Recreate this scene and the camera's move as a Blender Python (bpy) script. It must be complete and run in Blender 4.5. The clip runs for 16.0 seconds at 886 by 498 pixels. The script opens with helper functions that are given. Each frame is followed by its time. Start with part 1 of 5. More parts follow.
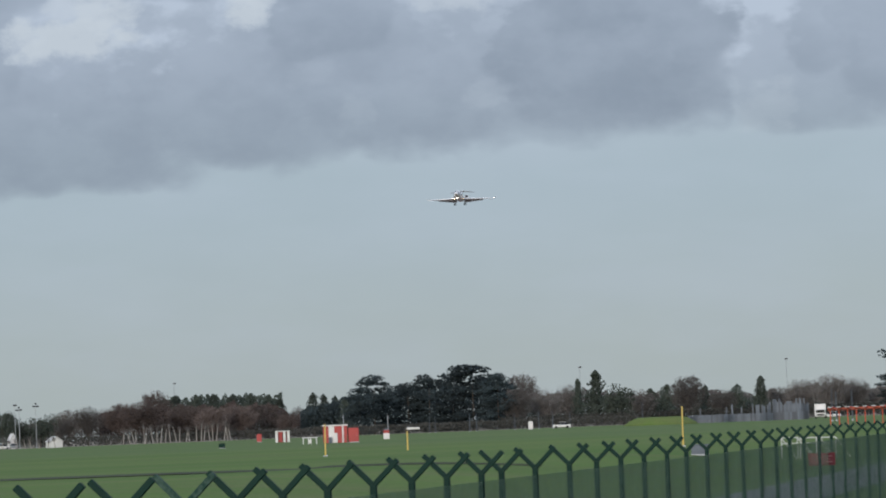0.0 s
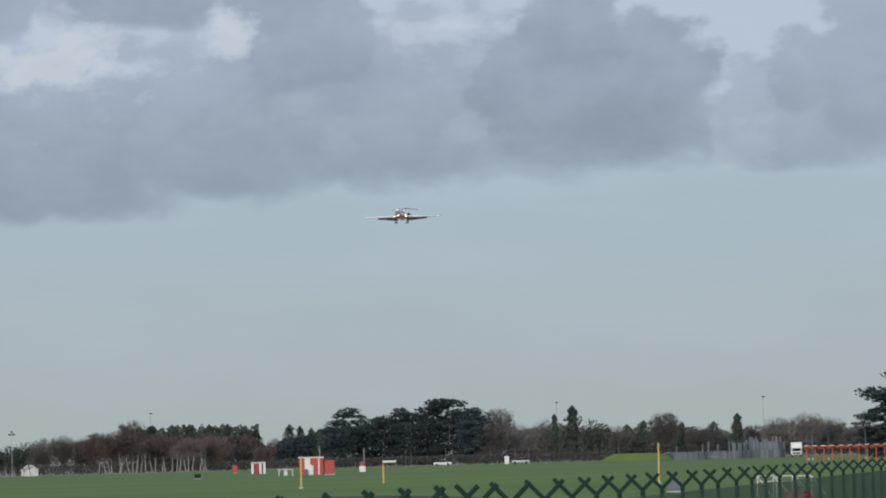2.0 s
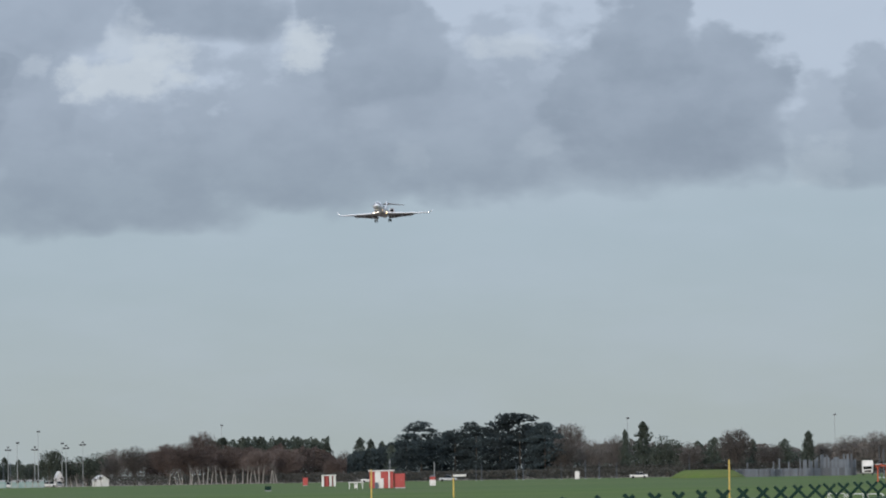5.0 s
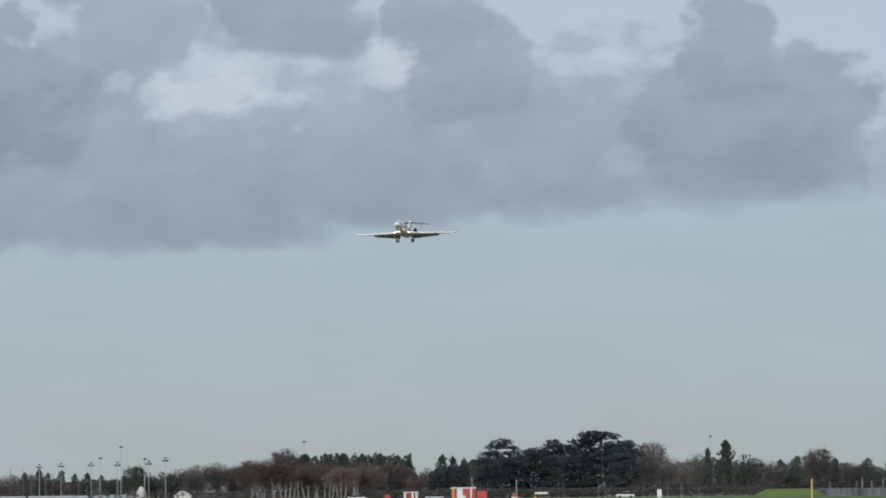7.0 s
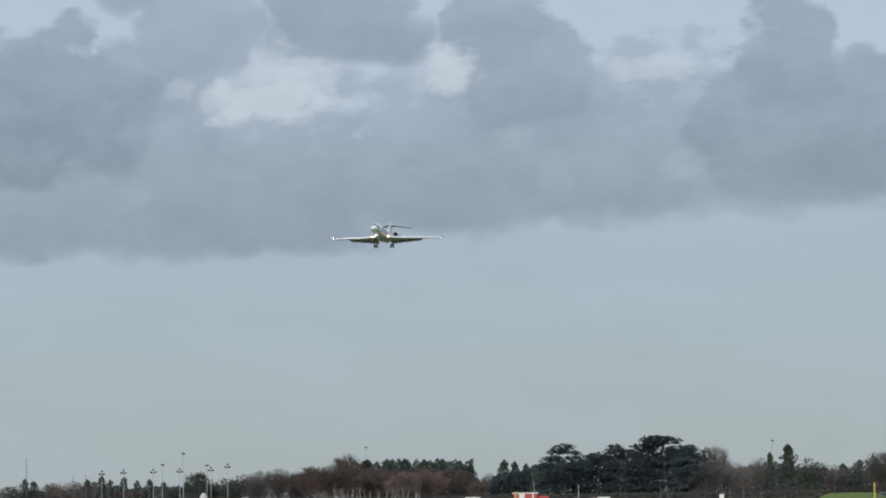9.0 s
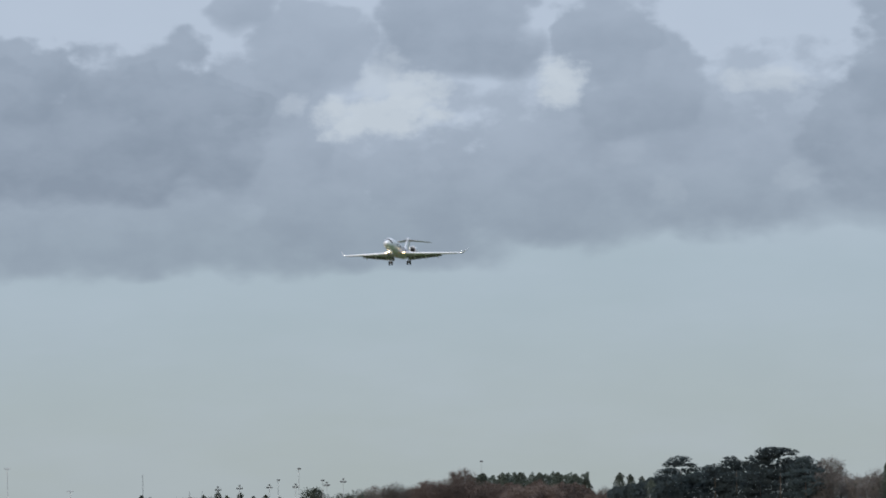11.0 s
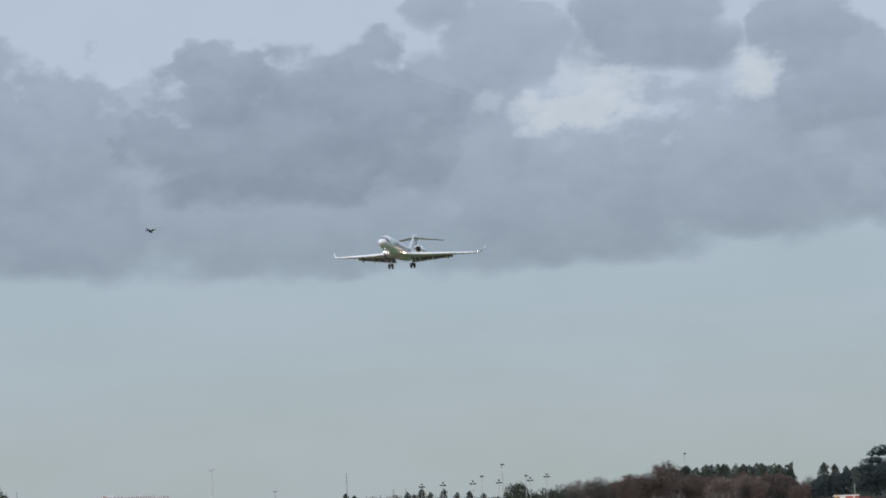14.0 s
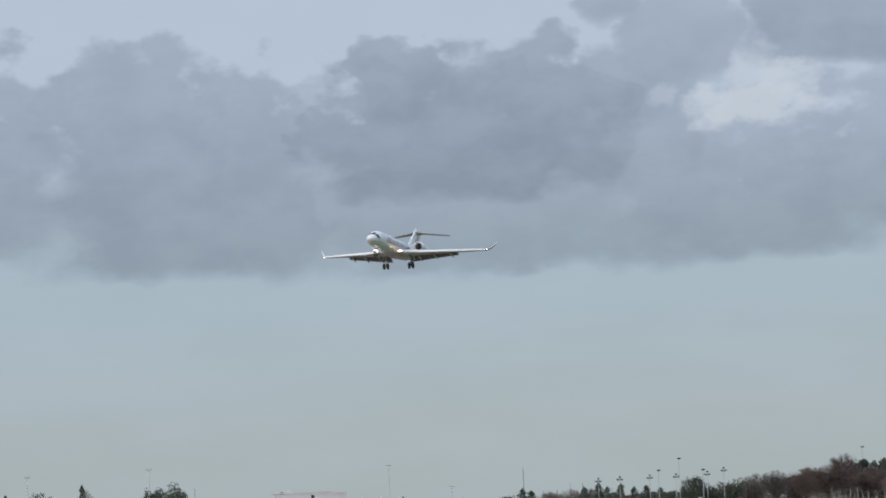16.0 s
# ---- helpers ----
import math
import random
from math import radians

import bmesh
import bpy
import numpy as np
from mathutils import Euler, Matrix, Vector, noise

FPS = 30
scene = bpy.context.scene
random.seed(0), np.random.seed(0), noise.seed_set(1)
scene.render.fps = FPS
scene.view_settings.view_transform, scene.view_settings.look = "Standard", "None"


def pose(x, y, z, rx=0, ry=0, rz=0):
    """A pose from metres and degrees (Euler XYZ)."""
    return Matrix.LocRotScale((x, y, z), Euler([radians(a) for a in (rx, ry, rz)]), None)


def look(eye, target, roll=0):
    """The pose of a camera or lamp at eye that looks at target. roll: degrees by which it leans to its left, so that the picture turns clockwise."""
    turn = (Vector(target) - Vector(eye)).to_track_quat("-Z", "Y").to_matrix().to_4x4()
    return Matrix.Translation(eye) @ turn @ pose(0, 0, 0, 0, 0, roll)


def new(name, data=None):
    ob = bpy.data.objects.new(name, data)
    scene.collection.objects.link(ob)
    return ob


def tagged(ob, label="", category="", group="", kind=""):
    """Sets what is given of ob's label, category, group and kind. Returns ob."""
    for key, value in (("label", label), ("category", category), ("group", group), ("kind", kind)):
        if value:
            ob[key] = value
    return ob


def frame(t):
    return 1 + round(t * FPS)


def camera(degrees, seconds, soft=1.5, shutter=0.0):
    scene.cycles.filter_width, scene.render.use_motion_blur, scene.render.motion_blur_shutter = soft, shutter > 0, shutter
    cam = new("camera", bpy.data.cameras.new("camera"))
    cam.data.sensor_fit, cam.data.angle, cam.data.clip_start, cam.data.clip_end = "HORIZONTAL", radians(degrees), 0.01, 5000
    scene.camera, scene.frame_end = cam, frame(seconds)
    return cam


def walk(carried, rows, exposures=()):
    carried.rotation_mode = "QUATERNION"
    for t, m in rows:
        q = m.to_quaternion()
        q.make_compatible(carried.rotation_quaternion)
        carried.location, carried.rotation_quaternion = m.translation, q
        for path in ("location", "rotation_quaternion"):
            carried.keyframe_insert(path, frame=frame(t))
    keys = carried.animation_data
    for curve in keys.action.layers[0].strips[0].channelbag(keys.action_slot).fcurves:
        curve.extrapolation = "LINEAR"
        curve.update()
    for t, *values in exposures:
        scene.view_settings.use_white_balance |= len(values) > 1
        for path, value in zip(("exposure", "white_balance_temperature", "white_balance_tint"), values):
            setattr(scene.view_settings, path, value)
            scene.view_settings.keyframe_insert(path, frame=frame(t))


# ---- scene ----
# The camera stands by a perimeter road, 1.93 m over the airfield, and turns after the landing jet.
EYE = 1.93


def sight(yaw, pitch, lean):
    """Camera pose: degrees to the right of +y, up, and of the picture's lean."""
    return pose(0, 0, EYE, 0, 0, -yaw) @ pose(0, 0, 0, 90 + pitch) @ pose(0, 0, 0, 0, 0, -lean)


cam = camera(12.78, 16.0, soft=2.0)
walk(cam, [(t, sight(a, b, c)) for t, a, b, c in (
    (0.0, 5.263, 2.544, 2.253),
    (0.5, 5.620, 2.440, 1.728),
    (1.0, 5.904, 2.654, 1.178),
    (1.5, 5.911, 2.714, 1.333),
    (2.0, 5.588, 3.021, 1.512),
    (2.5, 5.413, 3.295, 1.523),
    (3.0, 5.315, 3.190, 1.679),
    (5.5, 4.313, 3.278, 0.718),
    (6.0, 3.897, 3.335, 0.762),
    (6.5, 3.518, 3.437, 0.666),
    (7.0, 3.344, 3.514, 0.643),
    (7.5, 3.159, 3.455, 0.692),
    (8.0, 3.000, 3.421, 0.563),
    (10.5, 1.320, 3.948, 1.463),
    (11.0, 0.817, 3.831, 1.270),
    (11.5, 0.032, 3.628, 1.224),
    (12.0, -0.356, 3.487, 1.221),
    (12.5, 0.142, 3.390, 0.956),
    (13.0, -0.242, 3.526, 1.615),
    (13.5, -1.321, 3.727, 2.171),
    (14.0, -2.066, 3.847, 2.259),
    (14.5, -2.524, 3.914, 2.258),
    (15.0, -3.025, 3.784, 2.363),
    (15.5, -3.663, 3.747, 2.337),
    (16.0, -4.606, 3.876, 2.515),
)])

# ---- light: thin winter overcast with a veiled sun ----
SUN_AZ, SUN_EL = 203, 13


def rgb(r, g, b):
    """Linear colour from display values of 0 to 255."""
    return tuple(((v / 255 + 0.055) / 1.055) ** 2.4 if v > 10 else v / 255 / 12.92 for v in (r, g, b)) + (1,)


class Graph:
    """Short hand for building a node tree."""

    def __init__(self, tree):
        self.tree = tree
        tree.nodes.clear()

    def add(self, kind, inputs=()):
        n = self.tree.nodes.new(kind)
        self.feed(n, inputs)
        return n

    def feed(self, n, inputs):
        for k, v in dict(inputs).items():
            if isinstance(v, bpy.types.NodeSocket):
                self.tree.links.new(v, n.inputs[k])
            else:
                n.inputs[k].default_value = v

    def math(self, op, a, b=0.0, c=0.0, clamp=False):
        n = self.add("ShaderNodeMath", {0: a, 1: b, 2: c})
        n.operation, n.use_clamp = op, clamp
        return n.outputs[0]

    def step(self, v, lo, hi):
        n = self.add("ShaderNodeMapRange", {0: v, 1: lo, 2: hi, 3: 0.0, 4: 1.0})
        n.interpolation_type = "SMOOTHSTEP"
        return n.outputs[0]

    def mix(self, f, a, b, blend="MIX"):
        n = self.tree.nodes.new("ShaderNodeMix")
        n.data_type, n.blend_type = "RGBA", blend
        self.feed(n, {0: f, 6: a, 7: b})
        return n.outputs[2]

    def noise(self, vec, scale, detail=4.0, rough=0.55):
        return self.add("ShaderNodeTexNoise", {"Vector": vec, "Scale": scale, "Detail": detail, "Roughness": rough}).outputs[0]


def build_world():
    w = bpy.data.worlds.new("sky")
    scene.world = w
    w.use_nodes = True
    g = Graph(w.node_tree)
    d = g.add("ShaderNodeTexCoord").outputs["Generated"]
    xyz = g.add("ShaderNodeSeparateXYZ", {0: d})
    az = g.math("MULTIPLY", g.math("ARCTAN2", xyz.outputs[0], xyz.outputs[1]), 57.2958)
    el = g.math("MULTIPLY", g.math("ARCSINE", xyz.outputs[2]), 57.2958)
    flat = g.add("ShaderNodeCombineXYZ", {0: az, 1: g.math("MULTIPLY", el, 1.5), 2: 0.0}).outputs[0]
    # the cloud forms are read at a place shifted by noise and their edges broken by a finer one
    n1 = g.add("ShaderNodeTexNoise", {"Vector": flat, "Scale": 0.8, "Detail": 3.0, "Roughness": 0.5})
    off = g.add("ShaderNodeSeparateColor", {0: n1.outputs["Color"]})
    u = g.math("ADD", az, g.math("MULTIPLY", g.math("SUBTRACT", off.outputs[0], 0.5), 1.1))
    v = g.math("ADD", el, g.math("MULTIPLY", g.math("SUBTRACT", off.outputs[1], 0.5), 0.7))
    puffs = g.math("SUBTRACT", g.noise(flat, 1.25, 5.0, 0.5), 0.5)
    wisps = g.math("SUBTRACT", g.noise(flat, 2.4, 7.0, 0.62), 0.5)

    def lobe(row, flat_foot):
        """One minus the squared distance from a lobe's middle, and the height in it."""
        bu, bv, ru, rv, wt = row
        a = g.math("MULTIPLY", g.math("SUBTRACT", u, bu), 1 / ru)
        b = g.math("MULTIPLY", g.math("SUBTRACT", v, bv), 1 / rv)
        lower = g.math("MULTIPLY", b, -1.0)
        a2 = g.math("MULTIPLY", a, a)
        far2 = g.math("ADD", g.math("MULTIPLY", a2, g.math("ADD", g.math("MULTIPLY", a2, 0.5), 0.5)), g.math("ADD", g.math("POWER", g.math("MAXIMUM", b, 0.0), 2.0), g.math("POWER", g.math("MAXIMUM", lower, 0.0), flat_foot)))
        return g.math("SUBTRACT", 1.0, far2), b

    def heaps(rows):
        """Heaped clouds: crisp rounded tops, soft flat feet, darker towards the foot."""
        total = None
        for row in rows:
            k, b = lobe(row, 4.0)
            soft = g.step(b, 0.35, -0.7)
            k = g.math("ADD", k, g.math("MULTIPLY", puffs, g.math("SUBTRACT", 2.9, g.math("MULTIPLY", soft, 1.9))))
            k = g.step(k, g.math("SUBTRACT", g.math("MULTIPLY", soft, -0.2), 0.16), g.math("ADD", g.math("MULTIPLY", soft, 0.3), 0.52))
            shade = g.math("SUBTRACT", row[4], g.math("MULTIPLY", g.step(b, -0.7, 0.9), 0.2))
            k = g.math("MULTIPLY", k, shade)
            total = k if total is None else g.math("SMOOTH_MAX", total, k, 0.2)
        return total

    def rents(rows):
        """Torn openings with wispy rims."""
        total = None
        for row in rows:
            k = g.math("ADD", lobe(row, 2.0)[0], g.math("MULTIPLY", wisps, 3.2))
            k = g.math("MULTIPLY", g.step(k, -0.45, 1.0), row[4])
            total = k if total is None else g.math("SMOOTH_MAX", total, k, 0.1)
        return total

    dark = g.math("SMOOTH_MAX", heaps(CLOUDS_EAST), heaps(CLOUDS_WEST), 0.1)
    gaps = rents(GAPS)
    fine = g.noise(flat, 0.9, 6.0, 0.55)
    broad = g.noise(flat, 0.16, 4.0, 0.5)
    far = g.math("ABSOLUTE", g.math("SUBTRACT", az, 1.0))
    # away from the stretch of sky described above, clouds go on as plain noise
    beyond = g.math("MAXIMUM", g.step(far, 12.0, 17.0), g.step(el, 7.6, 9.5))
    wild = g.math("MULTIPLY", g.step(broad, 0.38, 0.66), 0.85)
    dark = g.add("ShaderNodeMix", {0: beyond, 2: dark, 3: wild}).outputs[0]
    open_sky = g.math("SUBTRACT", 1.0, g.math("MULTIPLY", gaps, 0.9))
    cover = g.math("MULTIPLY", g.math("MULTIPLY", dark, open_sky), g.math("ADD", g.math("MULTIPLY", g.step(fine, 0.3, 0.7), 0.22), 0.88), clamp=True)
    # clear stretch: pale haze near the ground, blue-grey over it, white veil high up
    low = g.mix(g.step(el, -0.3, 3.9), HAZE_LOW, HAZE_MID)
    low = g.mix(g.step(el, 3.6, 5.4), low, HAZE_TOP)
    streak = g.add("ShaderNodeCombineXYZ", {0: g.math("MULTIPLY", az, 0.3), 1: el, 2: 0.0}).outputs[0]
    low = g.mix(g.math("MULTIPLY", g.step(g.noise(streak, 0.8, 4.0), 0.35, 0.7), 0.2), low, HAZE_TOP)
    low = g.mix(g.math("MULTIPLY", gaps, 0.8), low, GLARE)
    col = g.mix(cover, low, CLOUD_DARK)
    # overcast skies are brightest overhead
    lift = g.math("ADD", g.math("MULTIPLY", g.step(el, 8.0, 60.0), ZENITH), 1.0)
    clouds = g.add("ShaderNodeBackground", {0: col, 1: lift}).outputs[0]
    air = g.add("ShaderNodeTexSky")
    air.sky_type, air.sun_disc, air.sun_elevation, air.sun_rotation = "NISHITA", False, radians(SUN_EL), radians(SUN_AZ)
    clear = g.add("ShaderNodeBackground", {0: air.outputs[0], 1: 0.1}).outputs[0]
    both = g.add("ShaderNodeMixShader", {0: 0.94, 1: clear, 2: clouds}).outputs[0]
    g.add("ShaderNodeOutputWorld", {0: both})


HAZE_LOW, HAZE_MID, HAZE_TOP = rgb(170, 181, 180), rgb(168, 186, 199), rgb(187, 200, 219)
CLOUD_DARK, GLARE = rgb(133, 146, 165), rgb(199, 208, 217)
ZENITH = 1.0
# degrees to the right, degrees up, half widths, depth of grey
CLOUDS_EAST = (
    (5.00, 5.25, 5.00, 1.35, 0.66),
    (7.83, 5.35, 2.05, 1.28, 0.92),
    (7.58, 6.26, 0.90, 1.05, 0.86),
    (8.85, 5.30, 0.85, 1.15, 0.86),
    (4.75, 5.05, 2.30, 1.15, 0.80),
    (3.80, 6.10, 1.15, 0.95, 0.84),
    (3.30, 6.80, 0.90, 0.80, 0.82),
    (2.26, 5.00, 1.50, 1.20, 0.80),
    (-0.27, 4.58, 2.40, 0.98, 0.82),
    (1.06, 7.05, 1.40, 0.85, 0.80),
    (3.90, 5.60, 1.50, 0.90, 0.76),
    (-1.10, 6.75, 1.00, 0.80, 0.72),
    (-1.90, 6.10, 0.90, 0.85, 0.76),
    (10.86, 4.95, 1.60, 0.90, 0.66),
    (10.85, 5.42, 0.70, 0.80, 0.76),
    (12.20, 5.51, 1.40, 1.45, 0.78),
)
CLOUDS_WEST = (
    (-5.00, 5.10, 7.20, 1.60, 0.68),
    (-4.30, 5.55, 2.65, 1.22, 1.00),
    (-5.18, 6.35, 0.72, 0.80, 0.90),
    (-3.44, 6.20, 1.25, 0.80, 0.90),
    (-2.60, 5.60, 1.10, 1.10, 0.94),
    (-1.50, 5.70, 0.95, 1.35, 0.76),
    (-7.41, 5.40, 1.10, 1.50, 0.82),
    (-9.02, 5.65, 1.60, 1.65, 0.84),
    (-8.10, 4.35, 2.30, 0.84, 0.88),
    (-11.77, 5.45, 2.40, 1.60, 0.82),
    (-0.32, 4.30, 2.50, 0.86, 0.82),
    (-3.65, 4.30, 3.60, 0.80, 0.76),
    (2.48, 4.85, 2.40, 1.08, 0.82),
    (1.18, 7.17, 1.30, 0.80, 0.78),
    (-2.00, 7.45, 0.50, 0.60, 0.65),
)
GAPS = (
    (2.49, 6.21, 0.50, 0.44, 0.90),
    (0.00, 5.74, 1.00, 0.36, 0.90),
    (0.45, 6.08, 0.52, 0.42, 0.80),
    (-1.42, 5.95, 0.34, 0.26, 0.45),
    (0.15, 6.35, 0.50, 0.40, 0.50),
    (3.50, 5.20, 0.45, 0.22, 0.14),
    (4.03, 4.62, 0.36, 0.26, 0.20),
    (6.10, 4.76, 0.36, 0.22, 0.22),
    (5.56, 6.10, 0.60, 0.26, 0.60),
    (10.00, 4.48, 0.55, 0.34, 0.28),
)
build_world()

sun = new("sun", bpy.data.lights.new("sun", "SUN"))
sun.data.energy, sun.data.angle, sun.data.color = 2.4, radians(10), (1.0, 0.9, 0.82)
sun.matrix_world = look((0, 0, 200), (-math.sin(radians(SUN_AZ)) * 100, -math.cos(radians(SUN_AZ)) * 100, 200 - math.tan(radians(SUN_EL)) * 100))

# ---- materials ----


def material(name, base, rough=0.6, metal=0.0, tint=None, scale=1.0, bump=0.0, fine=12.0, glow=None, spread=0.0, shine=0.5):
    """A painted, grown or mineral surface: two scales of colour change, wear in the gloss and a fine relief."""
    m = bpy.data.materials.new(name)
    m.use_nodes = True
    g = Graph(m.node_tree)
    co = g.add("ShaderNodeTexCoord").outputs["Object"]
    big, small = g.noise(co, scale, 4.0), g.noise(co, scale * fine, 3.0)
    alt = tint or tuple(c * 0.72 for c in base[:3])
    f = g.math("ADD", g.math("MULTIPLY", g.step(big, 0.35, 0.68), 0.7), g.math("MULTIPLY", g.step(small, 0.3, 0.7), 0.3))
    col = g.mix(f, (*base[:3], 1), (*alt[:3], 1))
    if spread:
        r = g.add("ShaderNodeObjectInfo").outputs["Random"]
        k = g.math("ADD", g.math("MULTIPLY", r, spread * 2), 1 - spread)
        col = g.mix(1.0, col, g.add("ShaderNodeCombineColor", {0: k, 1: k, 2: k}).outputs[0], "MULTIPLY")
    b = g.add("ShaderNodeBsdfPrincipled", {"Base Color": col, "Metallic": metal, "Specular IOR Level": shine})
    g.feed(b, {"Roughness": g.math("ADD", g.math("MULTIPLY", small, 0.2), max(rough - 0.1, 0.02))})
    if bump:
        bp = g.add("ShaderNodeBump", {"Height": small, "Strength": bump, "Distance": 0.05})
        g.feed(b, {"Normal": bp.outputs[0]})
    if glow:
        g.feed(b, {"Emission Color": (*glow[:3], 1), "Emission Strength": glow[3]})
    g.add("ShaderNodeOutputMaterial", {0: b.outputs[0]})
    return m


def leafy(name, a, b, tone=0.35):
    """Foliage or twigs: every clump takes its own shade."""
    m = bpy.data.materials.new(name)
    m.use_nodes = True
    g = Graph(m.node_tree)
    r = g.add("ShaderNodeNewGeometry").outputs["Random Per Island"]
    o = g.add("ShaderNodeObjectInfo").outputs["Random"]
    col = g.mix(r, (*a, 1), (*b, 1))
    k = g.math("ADD", g.math("MULTIPLY", o, tone * 2), 1 - tone)
    col = g.mix(1.0, col, g.add("ShaderNodeCombineColor", {0: k, 1: k, 2: k}).outputs[0], "MULTIPLY")
    s = g.add("ShaderNodeBsdfPrincipled", {"Base Color": col, "Roughness": 0.85})
    g.feed(s, {"Specular IOR Level": 0.15})
    g.add("ShaderNodeOutputMaterial", {0: s.outputs[0]})
    return m


def grass_material(name, first, second, dry, deep):
    m = bpy.data.materials.new(name)
    m.use_nodes = True
    g = Graph(m.node_tree)
    co = g.add("ShaderNodeTexCoord").outputs["Object"]
    wide = g.add("ShaderNodeMapping", {0: co, 3: (0.35, 1.0, 1.0)}).outputs[0]
    big, mid, small = g.noise(wide, 0.022, 4.0), g.noise(wide, 0.14, 4.0), g.noise(co, 3.0, 4.0, 0.65)
    col = g.mix(g.step(big, 0.38, 0.64), first, second)
    col = g.mix(g.math("MULTIPLY", g.step(mid, 0.42, 0.66), 0.6), col, dry)
    col = g.mix(g.math("MULTIPLY", g.step(small, 0.35, 0.75), 0.45), col, deep)
    bp = g.add("ShaderNodeBump", {"Height": small, "Strength": 0.12, "Distance": 0.05})
    b = g.add("ShaderNodeBsdfPrincipled", {"Base Color": col, "Roughness": 0.9, "Normal": bp.outputs[0]})
    g.feed(b, {"Specular IOR Level": 0.1})
    g.add("ShaderNodeOutputMaterial", {0: b.outputs[0]})
    return m


M_GRASS = grass_material("grass", (0.08, 0.142, 0.031, 1), (0.112, 0.168, 0.043, 1), (0.135, 0.145, 0.062, 1), (0.034, 0.066, 0.02, 1))
# Far grass kept less green to weaken its bounce on the jet.
M_GRASS_DULLED = grass_material("bounce_dulled_grass", (0.08, 0.136, 0.04, 1), (0.105, 0.155, 0.05, 1), (0.14, 0.148, 0.068, 1), (0.045, 0.075, 0.026, 1))
# Brown for unseen ground past the woods, to cut green bounce on the jet.
M_BROWN_BOUNCE = material("brown_bounce_ground", (0.2, 0.165, 0.125), 0.95, tint=(0.13, 0.11, 0.09), scale=0.01, fine=30)
M_ASPHALT = material("asphalt", (0.15, 0.15, 0.155), 0.85, tint=(0.11, 0.11, 0.115), scale=0.4, bump=0.04, fine=40)
M_FENCE = material("green_paint", (0.004, 0.027, 0.019), 0.6, tint=(0.003, 0.019, 0.014), scale=2, fine=20, shine=0.12)
M_WORN = material("worn_green_paint", (0.006, 0.03, 0.022), 0.7, tint=(0.06, 0.1, 0.08), scale=14, fine=3, shine=0.12)
M_WIRE = material("green_wire", (0.09, 0.15, 0.11), 0.6, scale=3, shine=0.15)
M_WHITE = material("white_paint", (0.64, 0.64, 0.63), 0.45, tint=(0.52, 0.52, 0.5), scale=0.6)
M_RED = material("red_paint", (0.36, 0.035, 0.03), 0.45, tint=(0.28, 0.03, 0.028), scale=0.8)
M_ORANGE = material("orange_red_paint", (0.6, 0.09, 0.03), 0.5, tint=(0.45, 0.07, 0.03), scale=0.8)
M_YELLOW = material("yellow_paint", (0.6, 0.43, 0.1), 0.5, tint=(0.45, 0.33, 0.09), scale=2)
M_STEEL = material("galvanised_steel", (0.38, 0.4, 0.42), 0.45, 0.6, tint=(0.28, 0.3, 0.32), scale=2)
M_DARK = material("dark_metal", (0.03, 0.03, 0.035), 0.4, 0.4, scale=3)
M_GLASS = material("dark_glass", (0.01, 0.012, 0.015), 0.08, scale=3)
M_RUBBER = material("tyre_rubber", (0.02, 0.02, 0.02), 0.8, scale=6)
M_GREY = material("grey_cladding", (0.4, 0.42, 0.44), 0.5, tint=(0.33, 0.35, 0.37), scale=0.2)
M_WALL = material("pale_render", (0.62, 0.62, 0.6), 0.8, tint=(0.5, 0.5, 0.49), scale=0.3, bump=0.1)
M_ROOF = material("slate_roof", (0.12, 0.12, 0.13), 0.7, scale=0.6, bump=0.2)
M_SLATE = material("blue_grey_steel", (0.09, 0.11, 0.135), 0.6, 0.2, tint=(0.06, 0.075, 0.095), scale=0.5, spread=0.35)
M_BARK = material("bark", (0.09, 0.07, 0.055), 0.9, scale=2, bump=0.5)
M_BIRCH = material("pale_bark", (0.32, 0.305, 0.28), 0.8, tint=(0.25, 0.23, 0.2), scale=1.5, bump=0.3)
# Foliage tones are lifted and evened to stand in for distance haze.
M_CEDAR = leafy("cedar_needles", (0.028, 0.041, 0.045), (0.04, 0.055, 0.058))
M_PINE = leafy("pine_needles", (0.044, 0.058, 0.049), (0.066, 0.082, 0.065))
M_ROUND = leafy("evergreen_leaves", (0.04, 0.052, 0.044), (0.066, 0.08, 0.062))
M_TWIG = leafy("bare_twigs", (0.088, 0.084, 0.08), (0.135, 0.126, 0.117))
M_RUSSET = leafy("russet_twigs", (0.09, 0.072, 0.066), (0.122, 0.098, 0.087))
M_HEDGE = leafy("hedge_leaves", (0.048, 0.05, 0.045), (0.082, 0.08, 0.07))
M_SIGN = material("maroon_sign", (0.2, 0.02, 0.03), 0.5, scale=2)
M_JET = material("jet_white", (0.8, 0.81, 0.82), 0.25, tint=(0.72, 0.73, 0.75), scale=0.3, fine=6)
# Wing and belly greys lean pink to offset green bounce from the grass.
M_WING = material("wing_grey_bounce_offset", (0.62, 0.58, 0.61), 0.45, tint=(0.56, 0.52, 0.55), scale=0.4)
M_BELLY = material("belly_grey_bounce_offset", (0.6, 0.54, 0.57), 0.4, tint=(0.54, 0.48, 0.51), scale=0.4)
M_FLAP = material("flap_grey", (0.19, 0.155, 0.175), 0.5, tint=(0.16, 0.135, 0.15), scale=0.6)
M_CHROME = material("bare_metal", (0.8, 0.81, 0.83), 0.3, 0.5, scale=1)
M_LAMP = material("landing_lamp", (1, 0.9, 0.7), 0.3, glow=(1.0, 0.64, 0.27, 30))
